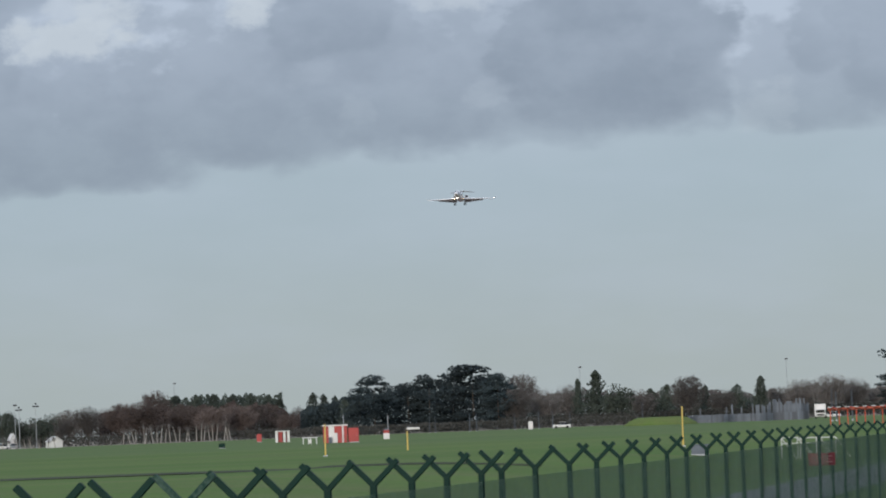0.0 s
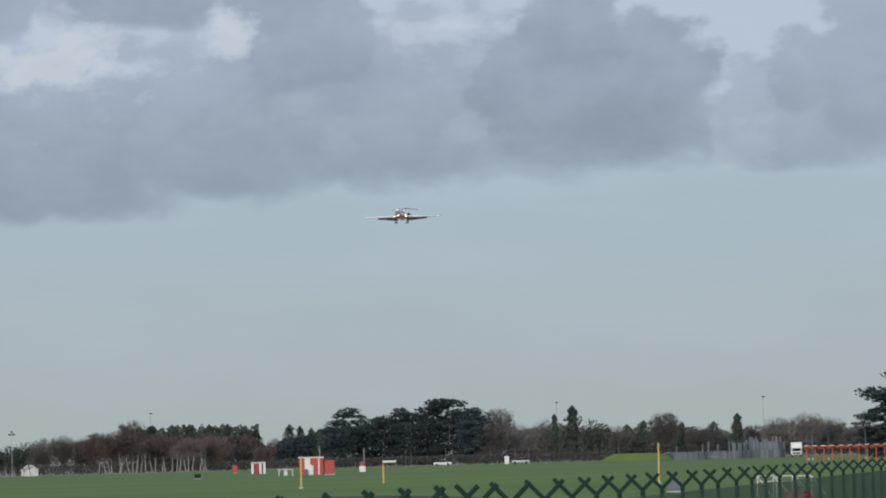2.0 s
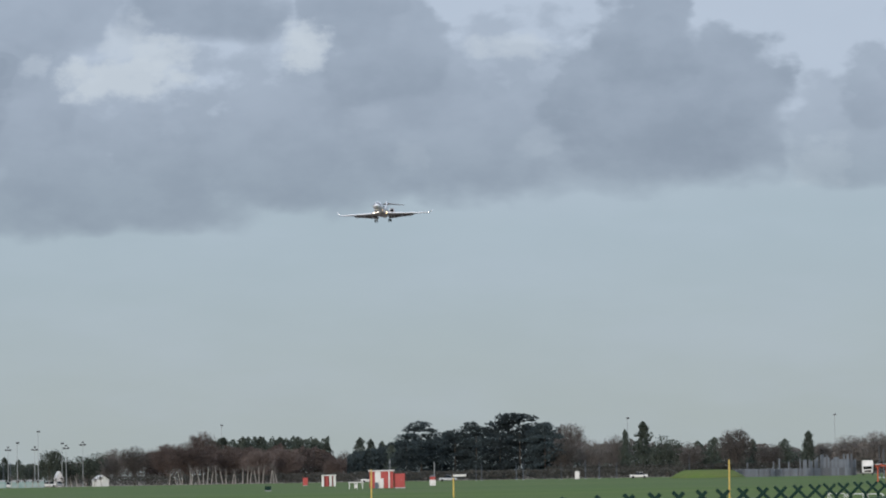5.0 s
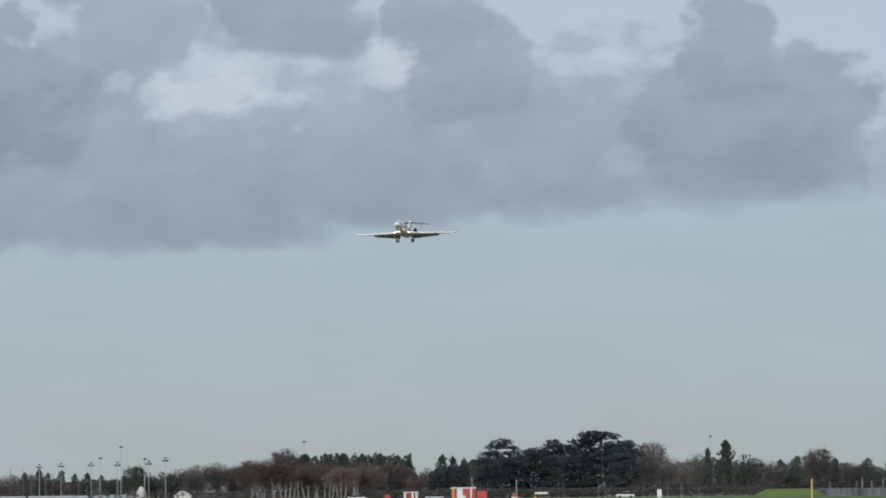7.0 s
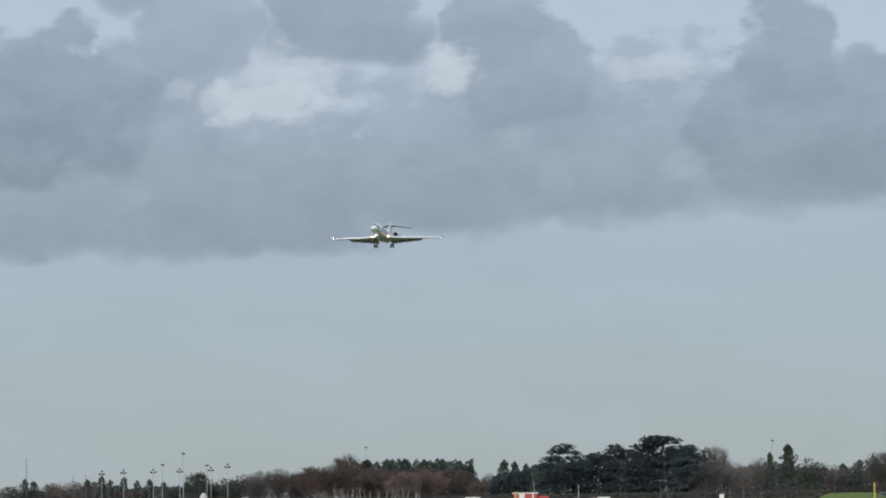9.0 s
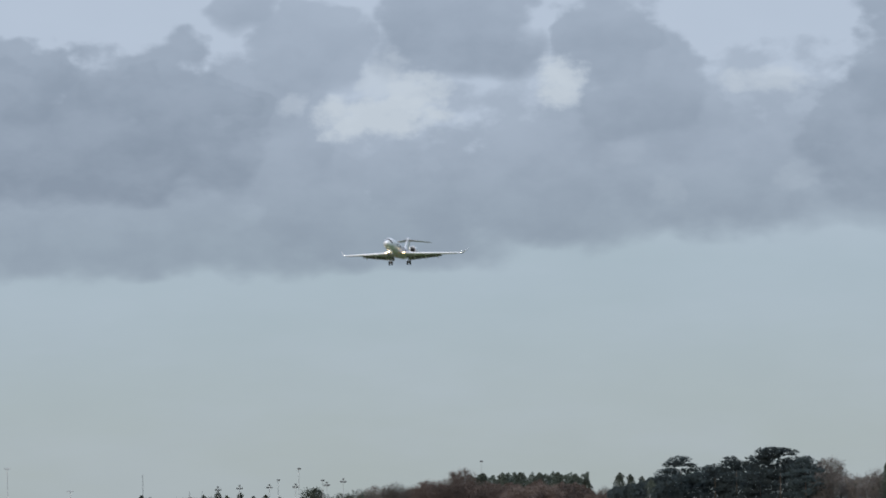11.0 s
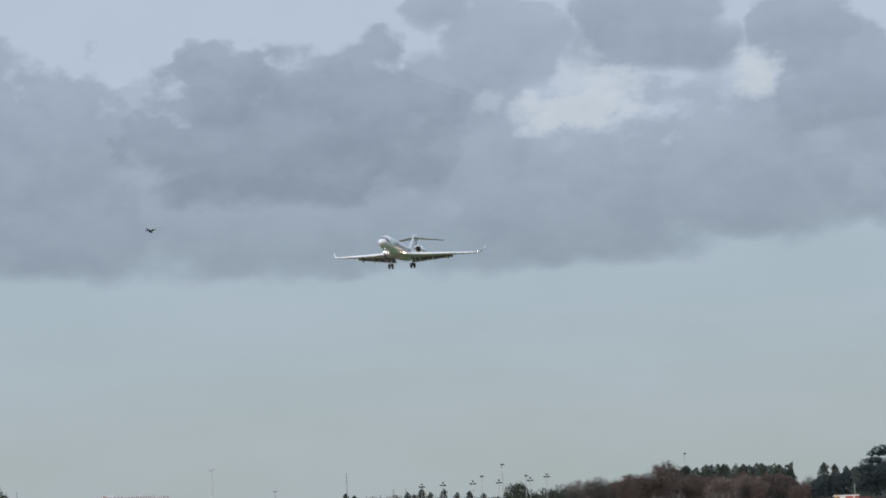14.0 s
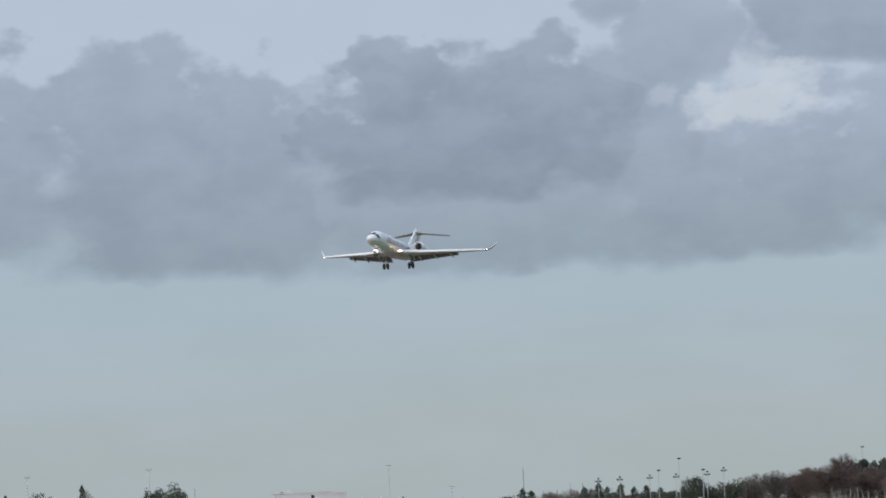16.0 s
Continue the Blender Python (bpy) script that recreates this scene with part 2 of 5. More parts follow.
M_LAMP_W = material("white_lamp", (1, 1, 1), 0.3, glow=(1.0, 0.9, 0.75, 9))
M_CAR_BLUE = material("blue_car_paint", (0.05, 0.08, 0.16), 0.3, scale=0.5)
M_CAR_GREY = material("grey_car_paint", (0.22, 0.23, 0.25), 0.3, scale=0.5)

# ---- mesh helpers ----


def finish(bm, name, mat, smooth=False):
    me = bpy.data.meshes.new(name)
    bmesh.ops.recalc_face_normals(bm, faces=bm.faces)
    bm.to_mesh(me)
    bm.free()
    for p in me.polygons:
        p.use_smooth = smooth
    for m in mat if isinstance(mat, (list, tuple)) else (mat,):
        me.materials.append(m)
    return me


def part(name, bm, mat, parent=None, label="", smooth=False, at=None):
    ob = new(name, finish(bm, name, mat, smooth) if isinstance(bm, bmesh.types.BMesh) else bm)
    ob.parent = parent
    if at is not None:
        ob.matrix_basis = at
    if label:
        tagged(ob, label)
    return ob


def box(bm, x, y, z, sx, sy, sz, turn=None, bevel=0.0):
    """A block with its centre at x, y and its foot at z."""
    got = bmesh.ops.create_cube(bm, size=1.0)
    m = Matrix.Translation((x, y, z + sz / 2)) @ (turn or Matrix()) @ Matrix.Diagonal((sx, sy, sz, 1))
    bmesh.ops.transform(bm, matrix=m, verts=got["verts"])
    if bevel:
        es = list({e for v in got["verts"] for e in v.link_edges})
        bmesh.ops.bevel(bm, geom=es, offset=bevel, segments=2, affect="EDGES", profile=0.5)
    return bm


def boxed(*a, **k):
    return box(bmesh.new(), *a, **k)


def rod(bm, a, b, r0, r1=None, n=8):
    """A tapered round bar from a to b."""
    a, b = Vector(a), Vector(b)
    d = b - a
    q = d.to_track_quat("Z", "Y").to_matrix().to_4x4()
    bmesh.ops.create_cone(bm, cap_ends=True, segments=n, radius1=r0, radius2=r0 if r1 is None else r1, depth=d.length,
                          matrix=Matrix.Translation((a + b) / 2) @ q)
    return bm


def loft(bm, rings, cap=True):
    """Joins closed rings of points, one after the other."""
    vs = [[bm.verts.new(p) for p in r] for r in rings]
    n = len(rings[0])
    for a, b in zip(vs, vs[1:]):
        for i in range(n):
            bm.faces.new((a[i], a[(i + 1) % n], b[(i + 1) % n], b[i]))
    if cap:
        bm.faces.new(vs[0])
        bm.faces.new(vs[-1])
    return bm


def place(az, d, z=0.0):
    """A point d metres away at az degrees to the right of +y."""
    return Vector((d * math.sin(radians(az)), d * math.cos(radians(az)), z))


def thing(name, label, category, at=None, group="", kind=""):
    ob = new(name)
    if at is not None:
        ob.matrix_basis = at
    return tagged(ob, label, category, group, kind)


# ---- ground: the airfield, sunk along the fence, with a bank under the camera ----
FX, FY, DX, DY = 2.6, 42.3, 0.277, 0.961
LOW = -1.15


def along(u, s, z=0.0):
    """A point u metres along the boundary fence and s metres to its road side."""
    return Vector((FX + u * DX + s * DY, FY + u * DY - s * DX, z))


def smooth(v, a, b):
    k = min(max((v - a) / (b - a), 0), 1)
    return k * k * (3 - 2 * k)


def ground_z(x, y):
    s = (x - FX) * DY - (y - FY) * DX
    field = smooth(-s, 12, 32)
    bank = smooth(s, 7.2, 9.0)
    base = LOW + 1.45 * bank if s > 0 else LOW * (1 - field)
    dip = -0.25 * math.exp(-((y - 196 - 0.25 * x) / 1.6) ** 2) * smooth(y, 150, 180)
    return base + dip * (1 if x < 12 else 0)


def build_ground():
    xs = sorted({*range(-2600, -80, 120), *range(-80, 90, 2), *range(90, 2700, 120)})
    ys = sorted({*range(-600, -20, 60), *range(-20, 120, 2), *range(120, 260, 1), *range(260, 600, 10), *range(600, 4400, 150)})
    verts = [(x, y, ground_z(x, y)) for y in ys for x in xs]
    n = len(xs)
    faces = [(j * n + i, j * n + i + 1, (j + 1) * n + i + 1, (j + 1) * n + i) for j in range(len(ys) - 1) for i in range(n - 1)]
    me = bpy.data.meshes.new("ground")
    me.from_pydata(verts, [], faces)
    me.materials.append(M_GRASS)
    me.materials.append(M_BROWN_BOUNCE)
    me.materials.append(M_GRASS_DULLED)
    for p in me.polygons:
        p.use_smooth = True
        # real bare ground at the far left; past the woods only a bounce tint
        bare = p.center.y > 1070 or p.center.y > 420 and p.center.x < -0.062 * p.center.y
        p.material_index = 1 if bare else 2 if p.center.y > 420 else 0
    return tagged(new("ground", me), "mown green airfield grass with dry patches", "grass", kind="structure")


def strip(name, label, s0, s1, u0, u1, z):
    bm = bmesh.new()
    steps = 60
    loft(bm, [[along(u0 + (u1 - u0) * i / steps, s, q) for s, q in ((s0, z), (s1, z), (s1, z - 0.1), (s0, z - 0.1))] for i in range(steps + 1)])
    return tagged(new(name, finish(bm, name, M_ASPHALT)), label, "road", kind="structure")


build_ground()
strip("road", "worn grey asphalt road beside the boundary fence", 0.9, 6.8, -70, 700, LOW + 0.035)
strip("pavement", "narrow asphalt perimeter track inside the fence", -8.6, -4.0, -40, 500, LOW + 0.035)

# ---- trees ----


def clump(verts, faces, c, size, rng, flat=1.0):
    """A few crossed leaf-shaped faces round c."""
    a = Vector((rng.gauss(0, 1), rng.gauss(0, 1), rng.gauss(0, 1) * flat)).normalized()
    b = a.cross(Vector((rng.gauss(0, 1), rng.gauss(0, 1), rng.gauss(0, 1)))).normalized()
    b.z *= flat
    k = len(verts)
    s = size * rng.uniform(0.6, 1.3)
    verts += [c + a * s, c + b * s * 0.7 + a * s * 0.1, c - a * s * 0.9, c - b * s * 0.6]
    faces += [(k, k + 1, k + 2), (k, k + 2, k + 3)]


def twig(verts, faces, a, b, w, rng):
    """A thin three-sided shoot from a to b."""
    d = (b - a).normalized()
    s = d.cross(Vector((rng.gauss(0, 1), rng.gauss(0, 1), 0.3))).normalized() * w
    r = d.cross(s).normalized() * w
    k = len(verts)
    verts += [a + s, a - s * 0.5 + r, a - s * 0.5 - r, b]
    faces += [(k, k + 1, k + 3), (k + 1, k + 2, k + 3), (k + 2, k, k + 3)]


def in_dome(p):
    return (p.x / 0.5) ** 2 + (p.y / 0.5) ** 2 + ((p.z - 0.52) / 0.5) ** 2 < 1


def crown_mesh(kind, seed):
    """A crown one metre high and about one metre wide, above a foot at z = 0."""
    rng = random.Random(seed)
    v, f = [], []
    if kind == "cedar":
        lobes = []
        for i in range(44):
            z = rng.uniform(0.04, 0.97)
            reach = 0.5 * (1 - max(0, z - 0.72) * 2.2) * rng.uniform(0.55, 1.05)
            t = rng.uniform(0, 6.283)
            lobes.append((Vector((math.cos(t) * reach * 0.7, math.sin(t) * reach * 0.7, z)), rng.uniform(0.14, 0.24), rng.uniform(0.035, 0.075)))
        lobes.append((Vector((0, 0, 0.4)), 0.3, 0.3))
        for c, r, h in lobes:
            for i in range(130):
                d = Vector((rng.gauss(0, 1), rng.gauss(0, 1), rng.gauss(0, 1))).normalized() * rng.uniform(0.3, 1) ** 0.5
                clump(v, f, c + Vector((d.x * r, d.y * r, d.z * h)), 0.027, rng, 0.5)
    elif kind in ("pine", "fir"):
        boughs = [[rng.uniform(0.45, 1.15) for k in range(7)] for t in range(12)]
        for i in range(2600):
            z = rng.uniform(0.04, 1) ** 0.85
            tier = 0.86 + 0.14 * math.sin(z * 42 + rng.uniform(-0.6, 0.6))
            prof = (1 - z) ** 0.55 if kind == "fir" else (1 - z ** 5) * 0.95 + 0.05
            t = rng.uniform(0, 6.283)
            lump = 0.82 + 0.3 * math.sin(t * 3 + z * 9 + seed)
            lump *= boughs[min(int(z * 12), 11)][int(t / 6.2832 * 7) % 7]
            r = 0.5 * prof * tier * lump * rng.uniform(0.15, 1) ** 0.5 + 0.01
            clump(v, f, Vector((math.cos(t) * r, math.sin(t) * r, z - r * 0.12)), 0.03, rng, 0.6)
    elif kind == "round":
        lobes = [(Vector((rng.uniform(-0.26, 0.26), rng.uniform(-0.26, 0.26), rng.uniform(0.25, 0.74))), rng.uniform(0.16, 0.26)) for i in range(13)]
        for c, r in lobes:
            for i in range(190):
                d = Vector((rng.gauss(0, 1), rng.gauss(0, 1), rng.gauss(0, 1))).normalized() * r * rng.uniform(0.4, 1.05) ** 0.6
                clump(v, f, c + d, 0.025, rng)
    elif kind in ("bare", "russet"):
        # limbs, boughs and a haze of shoots
        ends = []
        for i in range(11):
            t = i * 2.4 + rng.uniform(-0.4, 0.4)
            tip = Vector((math.cos(t) * rng.uniform(0.1, 0.42), math.sin(t) * rng.uniform(0.1, 0.42), rng.uniform(0.55, 0.9)))
            root = Vector((0, 0, rng.uniform(0.12, 0.3)))
            twig(v, f, root, tip, 0.014, rng)
            ends += [root.lerp(tip, k) for k in (0.35, 0.5, 0.65, 0.8, 1.0)]
        subs = []
        for e in ends:
            for k in range(4):
                d = Vector((rng.gauss(0, 1), rng.gauss(0, 1), abs(rng.gauss(0.5, 0.6)))).normalized() * rng.uniform(0.08, 0.2)
                if in_dome(e + d):
                    twig(v, f, e, e + d, 0.006, rng)
                    subs += [e + d * 0.5, e + d]
        many = 8 if kind == "bare" else 9
        for e in subs:
            for k in range(many):
                d = Vector((rng.gauss(0, 1), rng.gauss(0, 1), rng.gauss(0.45, 0.7))).normalized() * rng.uniform(0.03, 0.1)
                if in_dome(e + d):
                    twig(v, f, e, e + d, 0.0048, rng)
        if kind == "russet":
            for e in subs:
                clump(v, f, e + Vector((rng.gauss(0, 0.03), rng.gauss(0, 0.03), rng.gauss(0, 0.03))), 0.014, rng)
    if kind in ("bare", "russet"):
        # a dome of fine upward shoots
        for i in range(2000):
            d = Vector((rng.gauss(0, 1), rng.gauss(0, 1), rng.gauss(0, 1))).normalized() * rng.uniform(0.2, 1) ** 0.4
            lump = 0.92 + 0.09 * math.sin(math.atan2(d.y, d.x) * 3 + seed) * math.cos(d.z * 4)
            a = Vector((d.x * 0.42 * lump, d.y * 0.42 * lump, 0.56 + d.z * 0.4 * lump))
            e = Vector((d.x + rng.gauss(0, 0.5), d.y + rng.gauss(0, 0.5), abs(d.z) + 0.6)).normalized() * rng.uniform(0.05, 0.11)
            twig(v, f, a, a + e, 0.0032, rng)
    top = max(p.z for p in v)
    wide = max(max(p.x for p in v) - min(p.x for p in v), 0.3)
    me = bpy.data.meshes.new("crown")
    me.from_pydata([(p.x / wide, p.y / wide, p.z / top) for p in v], [], f)
    me.materials.append({"cedar": M_CEDAR, "pine": M_PINE, "fir": M_PINE, "round": M_ROUND, "bare": M_TWIG, "russet": M_RUSSET}[kind])
    return me


def trunk_mesh(mat, lean=0.02):
    bm = bmesh.new()
    rings = []
    for i in range(6):
        k = i / 5
        r = 0.5 * (1 - 0.75 * k) * (1.25 if i == 0 else 1)
        rings.append([(math.cos(t * 0.785) * r + math.sin(k * 5) * lean, math.sin(t * 0.785) * r, k) for t in range(8)])
    return finish(loft(bm, rings), "trunk", mat, True)


TRUNK = trunk_mesh(M_BARK)
CROWNS = {k: [crown_mesh(k, 11 * n + len(k)) for n in range(c)] for k, c in
          (("cedar", 4), ("pine", 3), ("fir", 3), ("round", 3), ("bare", 4), ("russet", 3))}
TREE_WORDS = {
    "cedar": ("cedar_tree", "dark green spreading cedar with layered boughs", "cedars"),
    "pine": ("pine_tree", "dark green pine in a windbreak row", "pines"),
    "fir": ("fir_tree", "pointed dark conifer among bare trees", "conifers"),
    "round": ("evergreen_tree", "rounded dark evergreen tree at the field's edge", "evergreens"),
    "bare": ("bare_tree", "leafless grey-brown winter tree", "bare trees"),
    "russet": ("russet_tree", "reddish-brown winter tree with fine dense twigs", "russet trees"),
}
trees_rng = random.Random(5)


def tree(kind, az, d, h, w):
    name, label, group = TREE_WORDS[kind]
    p = place(az, d)
    t = thing(name, label, "tree", pose(p.x, p.y, ground_z(p.x, p.y) - 0.1, 0, 0, trees_rng.uniform(0, 360)), group)
    foot = {"cedar": 0.0, "pine": 0.05, "fir": 0.03, "round": 0.04, "bare": 0.03, "russet": 0.03}[kind] * h
    wide = 1.2 if kind in ("bare", "russet") else 1.4
    part("crown", trees_rng.choice(CROWNS[kind]), None, t, at=Matrix.LocRotScale((0, 0, foot), None, (w * wide, w * wide, (h - foot) * 1.06)))
    r = 0.022 * h + 0.12
    part("trunk", TRUNK, None, t, at=Matrix.LocRotScale((0, 0, 0), None, (r, r, h * (0.55 if kind in ("bare", "russet") else 0.8))))
    return t


for row in (
    (-0.24, 1130, 10.4, 7.3), (0.04, 1120, 11.1, 8.3), (0.29, 1150, 10.6, 7.4), (3.08, 1250, 9.7, 6.1), (6.33, 1190, 16.3, 10.4), (6.24, 1110, 11.1, 9),
    (6.66, 1120, 10.9, 9.1), (6.99, 1150, 12.4, 8.2), (8.05, 1130, 9.9, 8.4), (8.72, 1120, 13.1, 10.2), (9.2, 1120, 8.9, 8.3), (10.03, 1140, 9.1, 8.5),
    (10.36, 1120, 10.9, 10.2), (10.77, 1100, 11.8, 10.7), (11.09, 1110, 10.6, 10.1), (11.5, 1120, 8.6, 9.1), (11.86, 1120, 7.9, 8.3), (-0.35, 1150, 9.9, 6.6),
    (-1.41, 1180, 7.1, 7.4), (-4.02, 1150, 6.7, 5.9), (-8.54, 1150, 12.7, 5.6), (-9.9, 1140, 14.1, 4.9),
):
    tree("bare", *row)

for row in (
    (0.55, 1120, 11.6, 10.9), (1.02, 1140, 15.1, 10.3), (0.81, 1100, 11.9, 10.7), (1.42, 1120, 10.9, 11.6), (1.84, 1100, 9.7, 10.7), (2.21, 1110, 10.1, 10.8),
    (2.9, 1110, 6.8, 6.1), (-2.6, 1200, 8.6, 8.6), (-2.92, 1200, 8.7, 7.9), (-3.21, 1190, 8.4, 7.8),
):
    tree("russet", *row)

for row in (
    (1.31, 1180, 13.2, 7.6), (1.61, 1190, 13.4, 7.7), (1.86, 1180, 13.3, 7.3), (2.14, 1190, 13.2, 7.7), (2.4, 1180, 13.1, 7.6), (2.64, 1190, 12.4, 7.3),
    (2.81, 1180, 11.4, 5.7), (3.3, 1180, 12.6, 5), (3.45, 1180, 12.1, 4.2), (3.62, 1190, 11.6, 5), (3.76, 1170, 11.1, 4.5), (8.18, 1150, 9.9, 6.3),
    (8.42, 1150, 10.8, 6.3), (9.43, 1140, 10, 6.3), (-1.62, 1160, 7.7, 4), (-1.82, 1170, 8.5, 4.3), (-2, 1160, 8.2, 4), (-2.19, 1170, 9.3, 3.7),
    (-2.39, 1160, 8.5, 4), (-2.72, 1150, 8.7, 3.6), (-2.51, 1150, 9.8, 3.6), (-3.49, 1150, 8.3, 3.9), (-3.61, 1150, 9, 3.9), (-5.34, 1090, 7.9, 1.9),
    (-9.96, 1150, 15.2, 3), (-11.06, 1140, 13.2, 3.3),
):
    tree("pine", *row)

for row in (
    (4.18, 1120, 16.2, 12), (3.97, 1100, 12.8, 8.9), (4.67, 1130, 14, 9.1), (4.98, 1130, 15.9, 11), (5.61, 1120, 18, 15.2), (5.97, 1110, 15.3, 9),
    (5.32, 1140, 16.2, 9.2),
):
    tree("cedar", *row)

for row in (
    (7.13, 1140, 13.3, 4.8), (7.39, 1120, 15.2, 8), (8.97, 1140, 10, 5.5), (9.77, 1120, 11.9, 6.5),
):
    tree("fir", *row)

tree("cedar", 12.28, 720, 15.2, 14)
tree("cedar", 11.75, 725, 8.8, 6)
tree("cedar", 12.7, 730, 13, 10)

for row in (
    (7.73, 1100, 11.2, 6.8), (-1.18, 1130, 10.3, 6.8), (-0.88, 1150, 8.4, 6.6), (-0.64, 1120, 9.1, 7.4), (-3.78, 1140, 7.7, 5.9), (-4.61, 1100, 6.7, 6.9),
    (-4.84, 1110, 5.7, 7), (-5.2, 1120, 4.5, 6.4), (-8.72, 1100, 14.3, 6.3), (-8.96, 1110, 13.3, 5.4), (-10.45, 1150, 13.7, 4.6), (-10.61, 1140, 13.3, 5.5),
):
    tree("round", *row)

# ---- boundary fence: green posts with forked tops and welded mesh panels ----
POST_TOP = 2.43
POSTS = (-13.0, -10.5, -8.3, -6.2, -4.2, -2.2, -0.1, 2.1, 4.4, 6.6, 8.8, 10.4, 13.0, 16.1, 18.7, 21.4, 23.9, 26.7, 29.4, 32.3, 35.3, 38.3,
         41.4, 44.5, 47.5, 50.8, 54.1, 57.5, 60.8, 64.3, 68.1, 71.5, 75.0, 78.6, 82.2, 85.8, 89.5, 93.2, 97.0)


def fence_post_mesh():
    return finish(boxed(0, 0, -0.3, 0.075, 0.075, POST_TOP + 0.3, bevel=0.008), "post", M_FENCE)


def fence_arm_mesh(side, paint=M_FENCE):
    turn = Matrix.Rotation(side * radians(45), 4, "Y")
    bm = bmesh.new()
    got = bmesh.ops.create_cube(bm, size=1.0)
    bmesh.ops.transform(bm, matrix=turn @ Matrix.Translation((0, 0, 0.19)) @ Matrix.Diagonal((0.06, 0.06, 0.42, 1)), verts=got["verts"])
    bmesh.ops.bevel(bm, geom=bm.edges[:], offset=0.006, segments=1, affect="EDGES")
    bmesh.ops.translate(bm, vec=(0, 0.001 * side, POST_TOP), verts=bm.verts)
    return finish(bm, "arm", paint)


def mesh_panel(width):
    """Close-welded wires: uprights every 76 mm, cross wires every 13 mm."""
    v, f = [], []

    def wire(a, b, w, axis):
        k = len(v)
        o = Vector((w, 0, 0)) if axis == "z" else Vector((0, 0, w))
        q = Vector((0, w, 0))
        v.extend([a - o - q, a + o - q, a + o + q, a - o + q, b - o - q, b + o - q, b + o + q, b - o + q])
        f.extend([(k, k + 1, k + 5, k + 4), (k + 1, k + 2, k + 6, k + 5), (k + 2, k + 3, k + 7, k + 6), (k + 3, k, k + 4, k + 7)])

    n = int(width / 0.076)
    for i in range(n + 1):
        x = width * i / n
        wire(Vector((x, 0, 0.05)), Vector((x, 0, POST_TOP - 0.1)), 0.002, "z")
    for i in range(181):
        z = 0.05 + (POST_TOP - 0.15) * i / 180
        wire(Vector((0, 0.004, z)), Vector((width, 0.004, z)), 0.002, "x")
    me = bpy.data.meshes.new("mesh_panel")
    me.from_pydata(v, [], f)
    me.materials.append(M_WIRE)
    return me


def build_fence():
    fence = thing("boundary_fence", "dark green steel mesh fence with forked post tops", "fence")
    turn = math.degrees(math.atan2(DX, DY))
    post_me, arms_me = fence_post_mesh(), (fence_arm_mesh(1), fence_arm_mesh(-1))
    worn_me = (fence_arm_mesh(1, M_WORN), fence_arm_mesh(-1, M_WORN))
    rng = random.Random(3)
    panels = {}
    for i, u in enumerate(POSTS):
        p = along(u, 0)
        lean = rng.uniform(-0.5, 0.5)
        post = part("post", post_me, None, fence, at=pose(p.x, p.y, LOW, 0, lean, -turn))
        for a in worn_me if u == -6.2 else arms_me:
            part("arm", a, None, post)
        if i + 1 < len(POSTS):
            w = round(POSTS[i + 1] - u, 1)
            if w not in panels:
                panels[w] = mesh_panel(w)
            part("mesh_panel", panels[w], None, fence, at=pose(p.x + 0.045, p.y, LOW, 0, 0, 90 - turn))


build_fence()

# ---- the landing jet: nose towards -y, origin half-way between the wing tips ----


def section(y, rx, rz, zc, n=24, flat=0.0):
    return [(math.cos(6.2832 * i / n) * rx, y, zc + math.sin(6.2832 * i / n) * rz * (1 - flat * (math.sin(6.2832 * i / n) < 0))) for i in range(n)]


def airfoil(le, chord, z, thick, n=8):
    """A wing section in the y-z plane, leading edge first."""
    up, low = [], []
    for i in range(n + 1):
        k = (1 - math.cos(math.pi * i / n)) / 2
        t = thick * 2.6 * (0.30 * math.sqrt(k) - 0.13 * k - 0.17 * k * k)
        up.append((le + k * chord, z + t * 0.62))
        low.append((le + k * chord, z - t * 0.38 - 0.01))
    return up + low[-2:0:-1]


def wing_mesh(side):
    rows = ((0.0, -10.6, 7.6, -0.95, 0.85), (1.3, -9.7, 6.6, -0.9, 0.75), (4.6, -7.0, 4.3, -0.72, 0.5), (9.0, -3.9, 2.7, -0.35, 0.3), (13.2, -0.9, 1.35, 0.0, 0.14))
    return loft(bmesh.new(), [[(side * x, y, z) for y, z in airfoil(le, c, zz, th)] for x, le, c, zz, th in rows])


